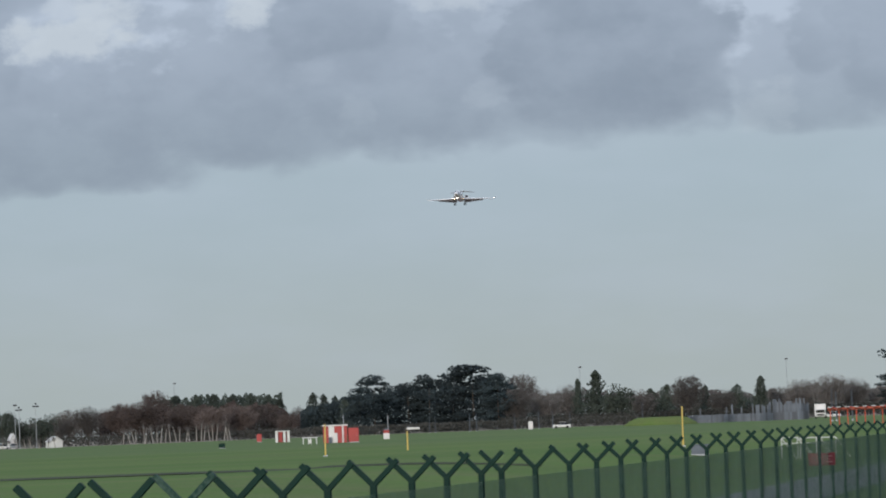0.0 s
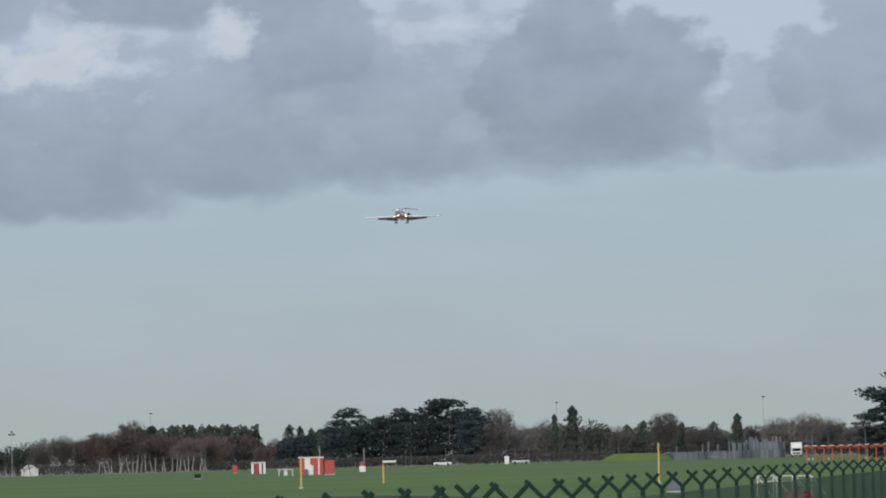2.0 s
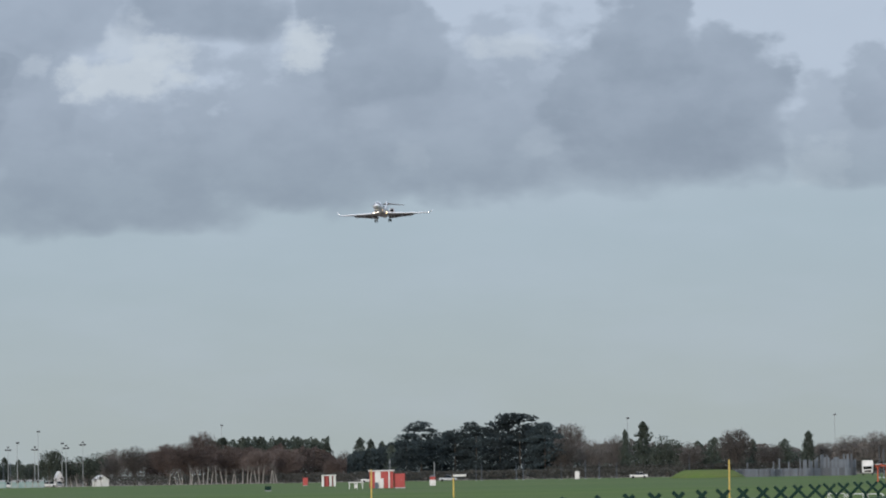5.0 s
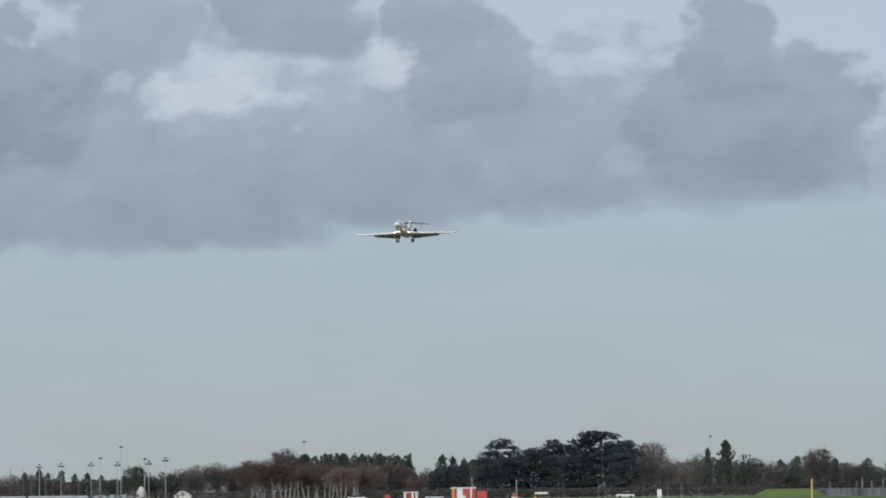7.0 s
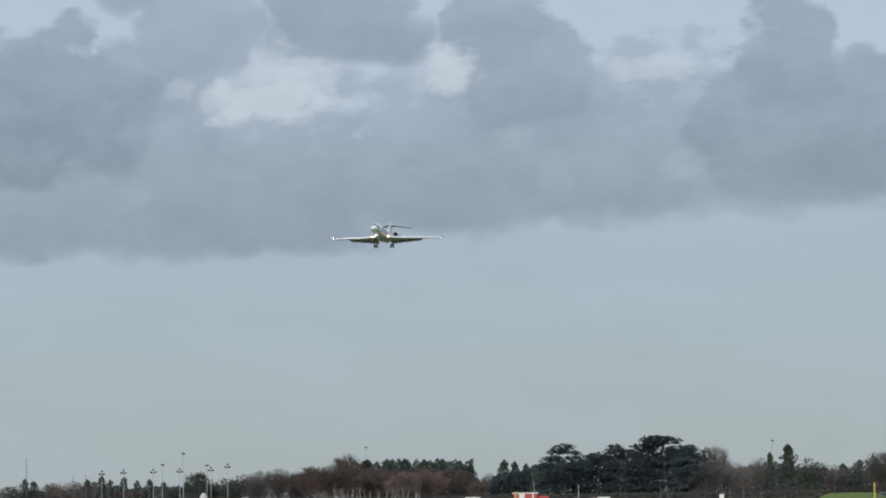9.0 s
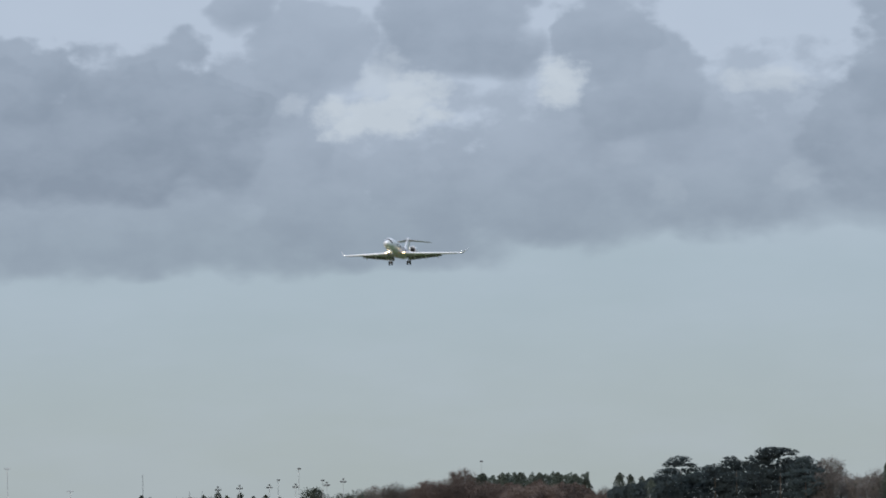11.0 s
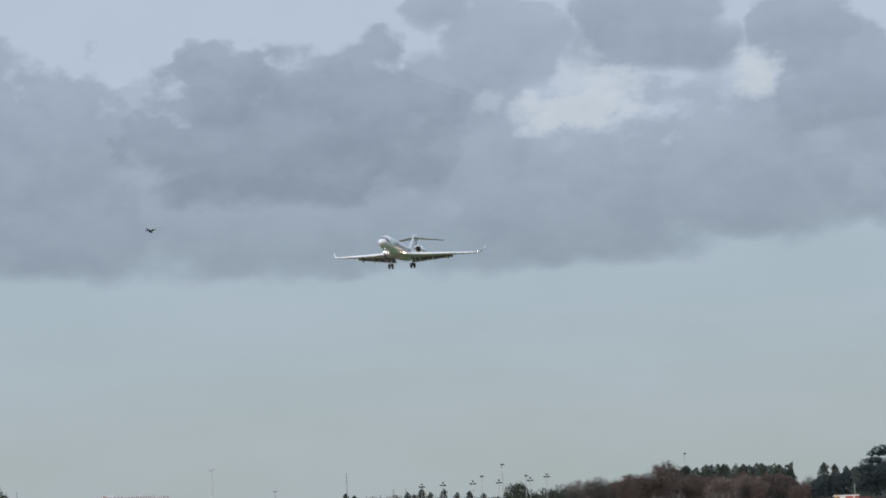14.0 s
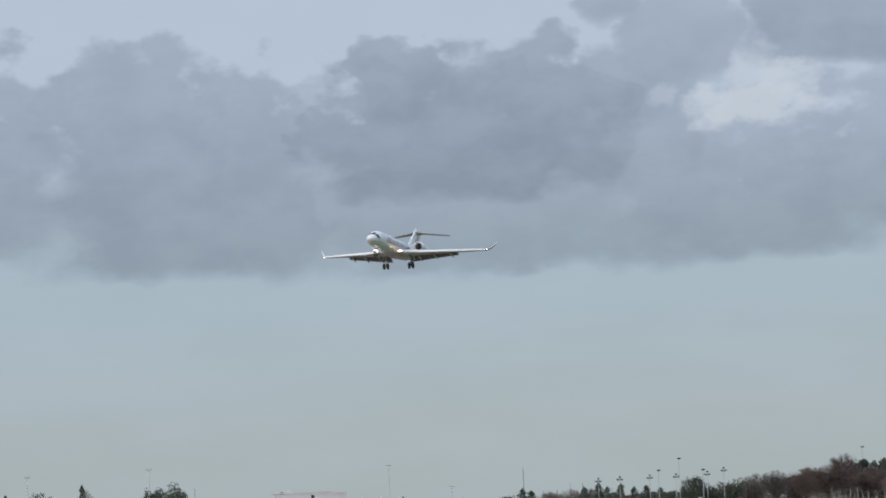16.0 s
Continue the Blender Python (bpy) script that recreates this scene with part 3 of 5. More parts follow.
def build_jet():
    jet = thing("business_jet", "white twin-engine business jet with landing gear down", "airplane")
    prof = ((-20.5, 0.03, 0.03, -0.32), (-20.3, 0.25, 0.22, -0.31), (-19.8, 0.52, 0.46, -0.27), (-19.0, 0.8, 0.74, -0.18), (-18.2, 1.0, 0.98, -0.06),
            (-17.3, 1.17, 1.2, 0.04), (-16.2, 1.29, 1.32, 0.1), (-15.0, 1.345, 1.345, 0.12), (-2.0, 1.345, 1.345, 0.12), (0.0, 1.28, 1.26, 0.2),
            (2.0, 1.08, 1.06, 0.38), (4.0, 0.78, 0.8, 0.6), (6.0, 0.45, 0.5, 0.8), (7.6, 0.18, 0.22, 0.95), (8.2, 0.05, 0.06, 1.0))
    part("fuselage", loft(bmesh.new(), [section(*p) for p in prof]), M_JET, jet, smooth=True)
    # belly fairing under the wing box
    bm = loft(bmesh.new(), [section(y, rx, rz, -0.75) for y, rx, rz in ((-11.6, 0.1, 0.1), (-10.6, 1.15, 0.5), (-8.5, 1.55, 0.66), (-4.5, 1.55, 0.66), (-2.2, 1.1, 0.45), (-1.0, 0.1, 0.1))])
    part("belly_fairing", bm, M_BELLY, jet, smooth=True)
    def skin(y, deg):
        """A point on the fuselage, deg degrees round from its top."""
        for p, q in zip(prof, prof[1:]):
            if p[0] <= y <= q[0]:
                k = (y - p[0]) / (q[0] - p[0])
                rx, rz, zc = (p[i] + (q[i] - p[i]) * k for i in (1, 2, 3))
                return Vector((math.sin(radians(deg)) * rx * 1.012, y, zc + math.cos(radians(deg)) * rz * 1.012))

    # cockpit panes lie on the nose's curve
    for s in (-1, 1):
        for d0, d1 in ((3, 34), (38, 66), (70, 88)):
            bm = bmesh.new()
            vs = []
            for k in range(5):
                d = d0 + (d1 - d0) * k / 4
                lag = 0.55 * (d / 80) ** 2
                vs.append([bm.verts.new(skin(-19.2 + lag + h * (1.12 - 0.3 * d / 80), s * d)) for h in (0, 0.5, 1)])
            for p, q in zip(vs, vs[1:]):
                for i in (0, 1):
                    bm.faces.new((p[i], p[i + 1], q[i + 1], q[i]))
            bmesh.ops.recalc_face_normals(bm, faces=bm.faces)
            bmesh.ops.solidify(bm, geom=bm.faces[:], thickness=0.02)
            part("cockpit_window", bm, M_GLASS, jet, "dark cockpit window")
        win = bmesh.new()
        loft(win, [[(x, math.cos(6.2832 * i / 12) * 0.17, math.sin(6.2832 * i / 12) * 0.24) for i in range(12)] for x in (-0.012, 0.012)])
        win = finish(win, "cabin_window", M_GLASS)
        for i in range(13):
            part("cabin_window", win, None, jet, at=pose(s * 1.328, -14.2 + i * 0.95, 0.42, 0, -s * 13, 0))
        # wing, its bare leading edge, flaps and winglet
        part("wing", wing_mesh(s), M_WING, jet, "pale grey swept wing", smooth=True)
        lead = loft(bmesh.new(), [[(s * x, le + q * k, zz + h * k) for q, h in ((-0.52, -0.3), (-0.5, -0.14), (-0.3, 0.06), (0.25, 0.2), (0.3, 0.1), (-0.1, -0.08), (-0.42, -0.32))]
                                  for x, le, zz, k in ((1.5, -9.5, -0.8, 1.0), (4.6, -6.95, -0.64, 0.85), (9.0, -3.85, -0.3, 0.7), (13.1, -0.9, 0.02, 0.5))])
        part("slat", lead, M_JET, jet, "drooped white leading-edge slat")
        for x0, x1, y0, y1, z0, z1, c0, c1 in ((1.55, 4.55, -3.5, -3.1, -0.93, -0.78, 1.5, 1.15), (4.6, 8.9, -3.05, -1.55, -0.78, -0.42, 1.1, 0.6)):
            bm = loft(bmesh.new(), [[(s * x, y + a * c, z + b * c) for a, b in ((0, 0.06), (0.35, -0.03), (1.0, -0.40), (0.96, -0.45), (0.3, -0.16), (0, -0.06))]
                                    for x, y, z, c in ((x0, y0, z0, c0), (x1, y1, z1, c1))])
            part("flap", bm, M_FLAP, jet, "lowered dark grey flap")
        for x, y, z in ((3.2, -3.6, -1.05), (5.6, -3.3, -0.9), (8.0, -2.4, -0.66)):
            bm = loft(bmesh.new(), [section(q, r, r * 1.5, z - d) for q, r, d in ((y - 0.9, 0.02, 0), (y - 0.4, 0.11, 0.05), (y + 0.8, 0.13, 0.16), (y + 1.9, 0.02, 0.45))])
            part("flap_fairing", bm, M_WING, jet, smooth=True, at=Matrix.Translation((s * x, 0, 0)))
        wl = loft(bmesh.new(), [[(s * x + s * 0.09 * e, le + k * c, z) for k, e in ((0, 0), (0.3, 1), (1, 0), (0.3, -1))]
                                for x, le, c, z in ((13.15, -0.85, 1.3, 0.0), (13.55, -0.35, 1.15, 0.22), (14.0, 0.45, 0.85, 0.75), (14.35, 1.25, 0.5, 1.3))])
        part("winglet", wl, M_JET, jet, "upturned white winglet", smooth=True)
        # engine on its pylon
        nac = bmesh.new()
        loft(nac, [[(math.cos(6.2832 * i / 20) * r, y, math.sin(6.2832 * i / 20) * r) for i in range(20)] for y, r in
                   ((-0.5, 0.56), (-1.0, 0.6), (-1.32, 0.66), (-1.4, 0.72), (-1.3, 0.78), (-0.8, 0.83), (0.6, 0.84), (2.0, 0.7), (3.0, 0.5), (3.0, 0.42), (2.2, 0.4))])
        eng = part("engine", nac, M_JET, jet, "white engine nacelle", smooth=True, at=pose(s * 2.25, 0.2, 0.95, 2, 0, 0))
        lip = loft(bmesh.new(), [[(math.cos(6.2832 * i / 20) * r, y, math.sin(6.2832 * i / 20) * r) for i in range(20)] for y, r in ((-1.3, 0.665), (-1.41, 0.7), (-1.43, 0.735), (-1.36, 0.782), (-1.2, 0.802))], cap=False)
        part("intake_lip", lip, M_CHROME, eng, "polished intake lip", smooth=True)
        fan = bmesh.new()
        for i in range(18):
            q = Matrix.Rotation(6.2832 * i / 18, 4, "Y")
            got = bmesh.ops.create_cube(fan, size=1.0)
            bmesh.ops.transform(fan, matrix=q @ Matrix.Translation((0.36, -0.62, 0)) @ Matrix.Rotation(0.7, 4, "X") @ Matrix.Diagonal((0.38, 0.02, 0.12, 1)), verts=got["verts"])
        rod(fan, (0, -0.95, 0), (0, -0.55, 0), 0.02, 0.2, 12)
        part("fan", fan, M_DARK, eng, "dark engine fan")
        bm = loft(bmesh.new(), [[(s * x, y, z) for y, z in ((-0.3, 0.62), (0.3, 0.72), (2.4, 0.72), (2.6, 0.62), (2.2, 0.55), (0.1, 0.52))] for x in (0.85, 1.6)])
        part("pylon", bm, M_JET, jet)
        # tailplane half
        tp = loft(bmesh.new(), [[(s * x, y, z) for y, z in airfoil(le, c, zz, th)] for x, le, c, zz, th in ((0.0, 5.0, 3.0, 4.16, 0.26), (4.85, 8.0, 1.2, 3.86, 0.1))])
        part("tailplane", tp, M_WING, jet, "pale grey tailplane half", smooth=True)
        # main gear leg with two wheels
        leg = bmesh.new()
        rod(leg, (0, 0, 0), (0, 0, -1.75), 0.11)
        rod(leg, (0, 0, -0.5), (-s * 0.8, 0, 0.05), 0.06)
        rod(leg, (-0.42, 0, -1.72), (0.42, 0, -1.72), 0.07)
        rod(leg, (0, 0.05, -0.9), (0, 0.3, -1.3), 0.045)
        rod(leg, (0, 0.3, -1.3), (0, 0.05, -1.65), 0.045)
        gear = part("main_gear", leg, M_STEEL, jet, "extended main landing gear leg", at=Matrix.Translation((s * 2.05, -4.3, -0.75)))
        for q in (-0.3, 0.3):
            wheel(gear, (q, 0, -1.72), 0.5, 0.26)
        door = boxed(0, 0, -1.0, 0.03, 0.6, 0.95, bevel=0.01)
        part("gear_door", door, M_JET, jet, at=pose(s * 2.45, -4.3, -0.75, 0, -s * 10, 0))
        lamp = bmesh.new()
        bmesh.ops.create_uvsphere(lamp, u_segments=12, v_segments=8, radius=0.105)
        part("landing_light", lamp, M_LAMP, jet, "glowing yellow landing light", at=Matrix.Translation((s * 1.95, -10.1, -0.95)))
    bm = loft(bmesh.new(), [[(e * th, le + k * c, z) for k, e in ((0, 0), (0.12, 1), (0.4, 1.3), (1, 0), (0.4, -1.3), (0.12, -1))] for le, c, z, th in
                            ((-1.0, 6.6, 1.0, 0.16), (0.9, 5.6, 1.6, 0.17), (2.9, 4.4, 3.0, 0.15), (5.0, 3.2, 4.6, 0.12), (5.25, 3.0, 4.75, 0.06))])
    part("fin", bm, M_JET, jet, "swept white tail fin", smooth=True)
    beacon = bmesh.new()
    bmesh.ops.create_uvsphere(beacon, u_segments=10, v_segments=6, radius=0.13)
    part("beacon", beacon, M_RED, jet, "red beacon dome under the belly", at=Matrix.Translation((0, -8.0, -1.43)))
    bullet = loft(bmesh.new(), [section(y, r, r, 4.16, 10) for y, r in ((4.3, 0.02), (4.9, 0.16), (6.3, 0.2), (8.0, 0.16), (9.0, 0.02))])
    part("tail_fairing", bullet, M_JET, jet, smooth=True)
    for s in (-1, 1):
        st = loft(bmesh.new(), [[(s * x * 1.345, y, 0.12 + z * 1.345) for x, z in ((1.001, -0.02), (0.9965, -0.115), (0.985, -0.115), (0.985, -0.02))] for y in (-15.2, -9.0, -2.2)])
        part("cheat_line", st, M_FLAP, jet, "thin dark grey cheat line")
    leg = bmesh.new()
    rod(leg, (0, 0, 0), (0, 0, -1.25), 0.09)
    rod(leg, (0, 0, -0.3), (0, 0.9, 0.0), 0.05)
    rod(leg, (-0.2, 0, -1.22), (0.2, 0, -1.22), 0.05)
    nose = part("nose_gear", leg, M_STEEL, jet, "extended nose landing gear leg", at=Matrix.Translation((0, -16.6, -1.1)))
    for q in (-0.17, 0.17):
        wheel(nose, (q, 0, -1.22), 0.29, 0.17)
    for s in (-1, 1):
        part("gear_door", boxed(s * 0.42, -15.9, -2.0, 0.03, 1.5, 0.8, bevel=0.01), M_JET, jet)
        lamp = bmesh.new()
        bmesh.ops.create_uvsphere(lamp, u_segments=10, v_segments=6, radius=0.09)
        part("taxi_light", lamp, M_LAMP_W, nose, "glowing white nose-gear light", at=Matrix.Translation((s * 0.16, -0.12, -0.55)))
        tip = bmesh.new()
        bmesh.ops.create_uvsphere(tip, u_segments=8, v_segments=6, radius=0.06)
        part("wingtip_light", tip, M_LAMP_W, jet, "small white wingtip light", at=Matrix.Translation((s * 13.3, -0.75, 0.06)))
    return jet


def wheel(parent, c, r, w):
    """A tyre with a hub, axle along x."""
    bm = bmesh.new()
    loft(bm, [[(x, math.cos(6.2832 * i / 18) * q, math.sin(6.2832 * i / 18) * q) for i in range(18)] for x, q in
              ((-w / 2, r * 0.55), (-w / 2, r * 0.85), (-w * 0.3, r), (w * 0.3, r), (w / 2, r * 0.85), (w / 2, r * 0.55))])
    t = part("wheel", bm, M_RUBBER, parent, smooth=False, at=Matrix.Translation(c))
    return t


jet = build_jet()


# ---- the van on the perimeter road: front towards +y ----


def build_van():
    v = thing("white_van", "white panel van driving along the perimeter road", "van")
    body = ((-2.5, 0.88, 0.45, 1.77), (-2.42, 0.93, 0.36, 1.87), (-1.0, 0.95, 0.33, 1.91), (0.6, 0.95, 0.33, 1.89), (1.05, 0.94, 0.34, 1.82), (1.75, 0.93, 0.36, 1.22), (2.35, 0.88, 0.4, 1.08), (2.52, 0.8, 0.5, 0.9))
    rings = []
    for y, w, z0, z1 in body:
        k = min(0.16, (z1 - z0) * 0.2)
        waist = z0 + (z1 - z0) * 0.55
        rings.append([(-w, y, z0 + k), (-w + k, y, z0), (w - k, y, z0), (w, y, z0 + k), (w, y, waist), (w * 0.9, y, z1 - k), (w * 0.84, y, z1 - k * 0.3), (w * 0.6, y, z1),
                      (-w * 0.6, y, z1), (-w * 0.84, y, z1 - k * 0.3), (-w * 0.9, y, z1 - k), (-w, y, waist)])
    part("body", loft(bmesh.new(), rings), M_WHITE, v)
    bm = loft(bmesh.new(), [[(-w, y, z), (w, y, z), (w, y + 0.02, z + 0.03), (-w, y + 0.02, z + 0.03)] for y, z, w in ((1.72, 1.3, 0.8), (1.12, 1.84, 0.7))])
    part("windscreen", bm, M_GLASS, v)
    for s in (-1, 1):
        part("side_window", boxed(s * 0.9, 0.75, 1.25, 0.06, 0.8, 0.42, turn=Matrix.Rotation(-s * 0.12, 4, "Y"), bevel=0.02), M_GLASS, v)
        part("rear_window", boxed(s * 0.4, -2.47, 1.25, 0.6, 0.05, 0.4, bevel=0.015), M_GLASS, v)
        part("tail_lamp", boxed(s * 0.86, -2.46, 0.8, 0.12, 0.1, 0.4, bevel=0.02), M_RED, v)
        part("headlamp", boxed(s * 0.66, 2.42, 0.7, 0.3, 0.14, 0.16, bevel=0.03), M_WHITE, v)
        part("mirror", boxed(s * 1.02, 1.15, 1.2, 0.16, 0.1, 0.2, bevel=0.03), M_DARK, v)
        for y in (-1.55, 1.6):
            wheel(v, (s * 0.82, y, 0.33), 0.33, 0.22)
    part("bumper", boxed(0, -2.52, 0.36, 1.7, 0.12, 0.2, bevel=0.04), M_DARK, v)
    return v


van = build_van()


# ---- far woods and hedges that close the view behind the single trees ----


def woods(name, label, profile, az0, az1, d, mats, density, size, seed, depth=30):
    """Uneven masses of twigs and needles whose height follows profile(az)."""
    rng = random.Random(seed)
    v, f = [], []
    n = int((az1 - az0) * density)
    for i in range(n):
        az = rng.uniform(az0, az1)
        q = place(az, d + rng.uniform(0, depth))
        h = 1.1 * profile(az) * (0.9 + 0.16 * noise.noise(Vector((az * 5.0, seed, 0))) + 0.1 * noise.noise(Vector((az * 16.0, seed, 4))))
        q.z = rng.uniform(0, 1) ** 0.62 * h
        clump(v, f, q, size, rng, 0.9)
    me = bpy.data.meshes.new(name)
    me.from_pydata(v, [], f)
    me.materials.append(mats)
    return tagged(new(name, me), label, "woods", kind="stuff")


def roof_line(az):
    """Height of the woods behind, by direction."""
    pts = ((-14, 9), (-9, 9), (-7.5, 2), (-5, 2.5), (-4, 4), (-3.4, 6.5), (-2, 7), (-1, 7), (0, 8.5), (0.5, 10.5), (1.2, 12), (2.7, 11), (2.95, 6.5), (3.2, 8.5), (4, 12), (5, 14), (6, 13), (6.5, 10.5),
           (7.4, 11.5), (8, 8.8), (8.8, 10.5), (9.4, 8.6), (10, 8), (10.7, 10.5), (11.3, 8.5), (12, 9), (14, 9))
    for (a, p), (b, q) in zip(pts, pts[1:]):
        if a <= az <= b:
            return p + (q - p) * (az - a) / (b - a)
    return 8


woods("far_woods", "dark mixed winter woods behind the airfield", roof_line, 3.1, 6.3, 1170, M_CEDAR, 8000, 0.4, 3)
woods("far_woods", "grey-brown leafless woods behind the airfield", lambda a: roof_line(a) * 0.93, 6.1, 14, 1160, M_TWIG, 7500, 0.3, 7)
woods("far_woods", "dark conifers mixed into the leafless woods", lambda a: roof_line(a) * 0.8, 6.1, 14, 1150, M_ROUND, 2800, 0.36, 8)
woods("far_woods", "reddish-brown winter woods behind pale birch stems", lambda a: min(roof_line(a), 10.5) * 0.95, 0.2, 3.1, 1125, M_RUSSET, 9000, 0.3, 9)
woods("far_woods", "dark pine belt behind the reddish winter woods", lambda a: 13.2, 1.1, 2.85, 1190, M_PINE, 6000, 0.4, 21)
woods("far_woods", "grey leafless woods beyond the car park", lambda a: roof_line(a) * 0.95, -1.0, 0.5, 1160, M_TWIG, 6500, 0.3, 10)
woods("far_woods", "dark evergreen belt beyond the car park", lambda a: roof_line(a) * 0.92, -3.7, -0.3, 1165, M_PINE, 5500, 0.34, 11)
woods("far_woods", "brown winter trees beyond the car park", lambda a: roof_line(a) * 0.85, -3.6, -1.9, 1155, M_RUSSET, 4500, 0.32, 12)
woods("far_woods", "low dark trees on the skyline", lambda a: 3.2, -14, -3.4, 1260, M_ROUND, 1500, 0.4, 13)
woods("hedge", "low dark tangled hedge along the field edge", lambda a: 2.6, -0.6, 8.0, 1060, M_HEDGE, 2600, 0.22, 14, 6)
woods("hedge", "low grey-brown hedge below the trees", lambda a: 3.4, 6.0, 14, 1080, M_HEDGE, 2600, 0.25, 15, 6)
woods("hedge", "low scrub along the car park", lambda a: 1.5, -9, -2.9, 1075, M_HEDGE, 1200, 0.22, 16, 6)


# ---- grass mound, ditch ----


def build_mound():
    p = place(8.31, 895)
    bm = bmesh.new()
    rings = []
    for k, z in ((1.0, -0.1), (0.93, 0.35), (0.8, 1.05), (0.68, 1.55), (0.6, 1.72), (0.3, 1.78)):
        rings.append([(p.x + math.cos(t * 0.2618) * 8.8 * k * (1.0 if z < 0 else 1 + 0.04 * math.sin(t * 2.1)), p.y + math.sin(t * 0.2618) * 7 * k, z + 0.05 * math.sin(t)) for t in range(24)])
    loft(bm, rings)
    return tagged(new("mound", finish(bm, "mound", M_GRASS, True)), "flat-topped grassy earth mound", "mound", kind="structure")


def build_ditch():
    bm = bmesh.new()
    rng = random.Random(8)
    rings = []
    for i in range(70):
        x = -70 + i * 1.35
        y = 199 + 0.02 * x + 2.0 * math.sin(x * 0.05)
        w = (0.4 + 0.22 * rng.random()) * (1 if x < 10 else max(0.2, 1 - (x - 10) / 18))
        z = ground_z(x, y)
        rings.append([(x, y - w, z + 0.012), (x, y + w * 0.6, z + 0.1), (x, y + w * 1.2, z + 0.02), (x, y, z - 0.1)])
    loft(bm, rings)
    return tagged(new("ditch", finish(bm, "ditch", M_SOIL)), "dark muddy furrow across the grass", "ditch", kind="structure")


M_SOIL = material("dark_soil", (0.02, 0.024, 0.012), 0.95, tint=(0.035, 0.045, 0.02), scale=0.6, bump=0.6)
build_mound()
build_ditch()

# ---- airfield fixtures ----


def ground_pose(az, d, turn=0.0, dz=0.0):
    p = place(az, d)
    return pose(p.x, p.y, ground_z(p.x, p.y) + dz, 0, 0, -az + turn)


def striped_shelter():
    t = thing("equipment_shelter", "red and white striped navigation equipment shelter", "shelter", ground_pose(3.60, 545))
    w = 3.3
    part("roof", boxed(0, 0, 2.36, w + 0.3, 2.4, 0.16, bevel=0.03), M_WHITE, t, "white flat roof")
    for i, (x, k, m) in enumerate(((-1.27, 0.72, M_RED), (-0.5, 0.78, M_WHITE), (0.42, 1.02, M_RED), (1.05, 0.2, M_WHITE), (1.4, 0.46, M_RED))):
        part("panel", boxed(x, -1.0 + 0.02 * (i % 2), 0.05, k, 0.08, 2.3, bevel=0.015), m, t)
    part("back_panel", boxed(0, 1.0, 0.05, w, 0.08, 2.3, bevel=0.015), M_RED, t)
    for s in (-1, 1):
        part("side_panel", boxed(s * 1.6, 0, 0.05, 0.08, 1.9, 2.3, bevel=0.015), M_RED, t)
    part("cabinet", boxed(-0.72, -1.25, 0.0, 0.45, 0.35, 0.85, bevel=0.03), M_SLATE, t, "small blue-grey steel cabinet")
    part("door", boxed(0.02, -1.16, 0.05, 0.55, 0.06, 1.35, bevel=0.02), M_WHITE, t, "low white door")
    part("aerial", rod(bmesh.new(), (1.2, 0.6, 2.5), (1.2, 0.6, 4.0), 0.04), M_STEEL, t)
    b = thing("equipment_cabin", "plain red steel cabin beside the striped shelter", "cabin", ground_pose(3.86, 545.5))
    part("body", boxed(0, 0, 0.12, 1.5, 1.8, 1.9, bevel=0.03), M_RED, b)
    part("plinth", boxed(0, 0, -0.1, 1.6, 1.9, 0.22), M_GREY, b)
    part("door", boxed(0.1, -0.92, 0.2, 0.7, 0.03, 1.6, bevel=0.01), M_RED, b)
    part("door_handle", boxed(0.36, -0.95, 1.0, 0.05, 0.05, 0.14), M_STEEL, b)


def small_shelter(az, d):
    t = thing("monitor_hut", "small white and red open-fronted monitor hut", "hut", ground_pose(az, d))
    part("roof", boxed(0, 0, 1.85, 2.6, 1.6, 0.16, bevel=0.02), M_WHITE, t)
    for x, m in ((-1.05, M_WHITE), (-0.35, M_RED), (0.3, M_WHITE), (1.0, M_WHITE)):
        part("panel", boxed(x, -0.5, 0.0, 0.42, 0.1, 1.85, bevel=0.01), m, t)
    part("back_panel", boxed(0, 0.6, 0, 2.4, 0.08, 1.85), M_RED, t)


def small_box(name, label, az, d, w, h, m, dz=0.0):
    t = thing(name, label, "cabinet", ground_pose(az, d))
    part("body", boxed(0, 0, dz + 0.08, w, w * 0.8, h - 0.08, bevel=0.03), m, t)
    part("plinth", boxed(0, 0, -0.05, w * 1.05, w * 0.85, 0.13), M_GREY, t)
    part("lid", boxed(0, 0, h, w * 1.06, w * 0.86, 0.04, bevel=0.01), m, t)
    return t


def antenna_frame(az, d):
    t = thing("low_antenna", "low white antenna frame on legs", "antenna", ground_pose(az, d))
    part("beam", boxed(0, 0, 0.85, 2.2, 0.1, 0.1, bevel=0.02), M_WHITE, t)
    for x in (-0.95, -0.2, 0.15, 0.95):
        part("leg", rod(bmesh.new(), (x, 0, -0.05), (x * 0.9, 0, 0.9), 0.06), M_WHITE, t)
    part("box", boxed(0.05, 0, 0.15, 0.35, 0.3, 0.5, bevel=0.02), M_WHITE, t)


def yellow_marker(az, d, h):
    t = thing("marker_post", "slim yellow marker post in the grass", "post", ground_pose(az, d), "marker posts")
    part("pole", rod(bmesh.new(), (0, 0, -0.1), (0.02, 0, h), 0.06, 0.055, 10), M_YELLOW, t)
    part("cap", rod(bmesh.new(), (0.02, 0, h), (0.02, 0, h + 0.08), 0.085, 0.06, 10), M_DARK, t)
    part("base", boxed(0, 0, -0.05, 0.35, 0.35, 0.12, bevel=0.02), M_GREY, t)


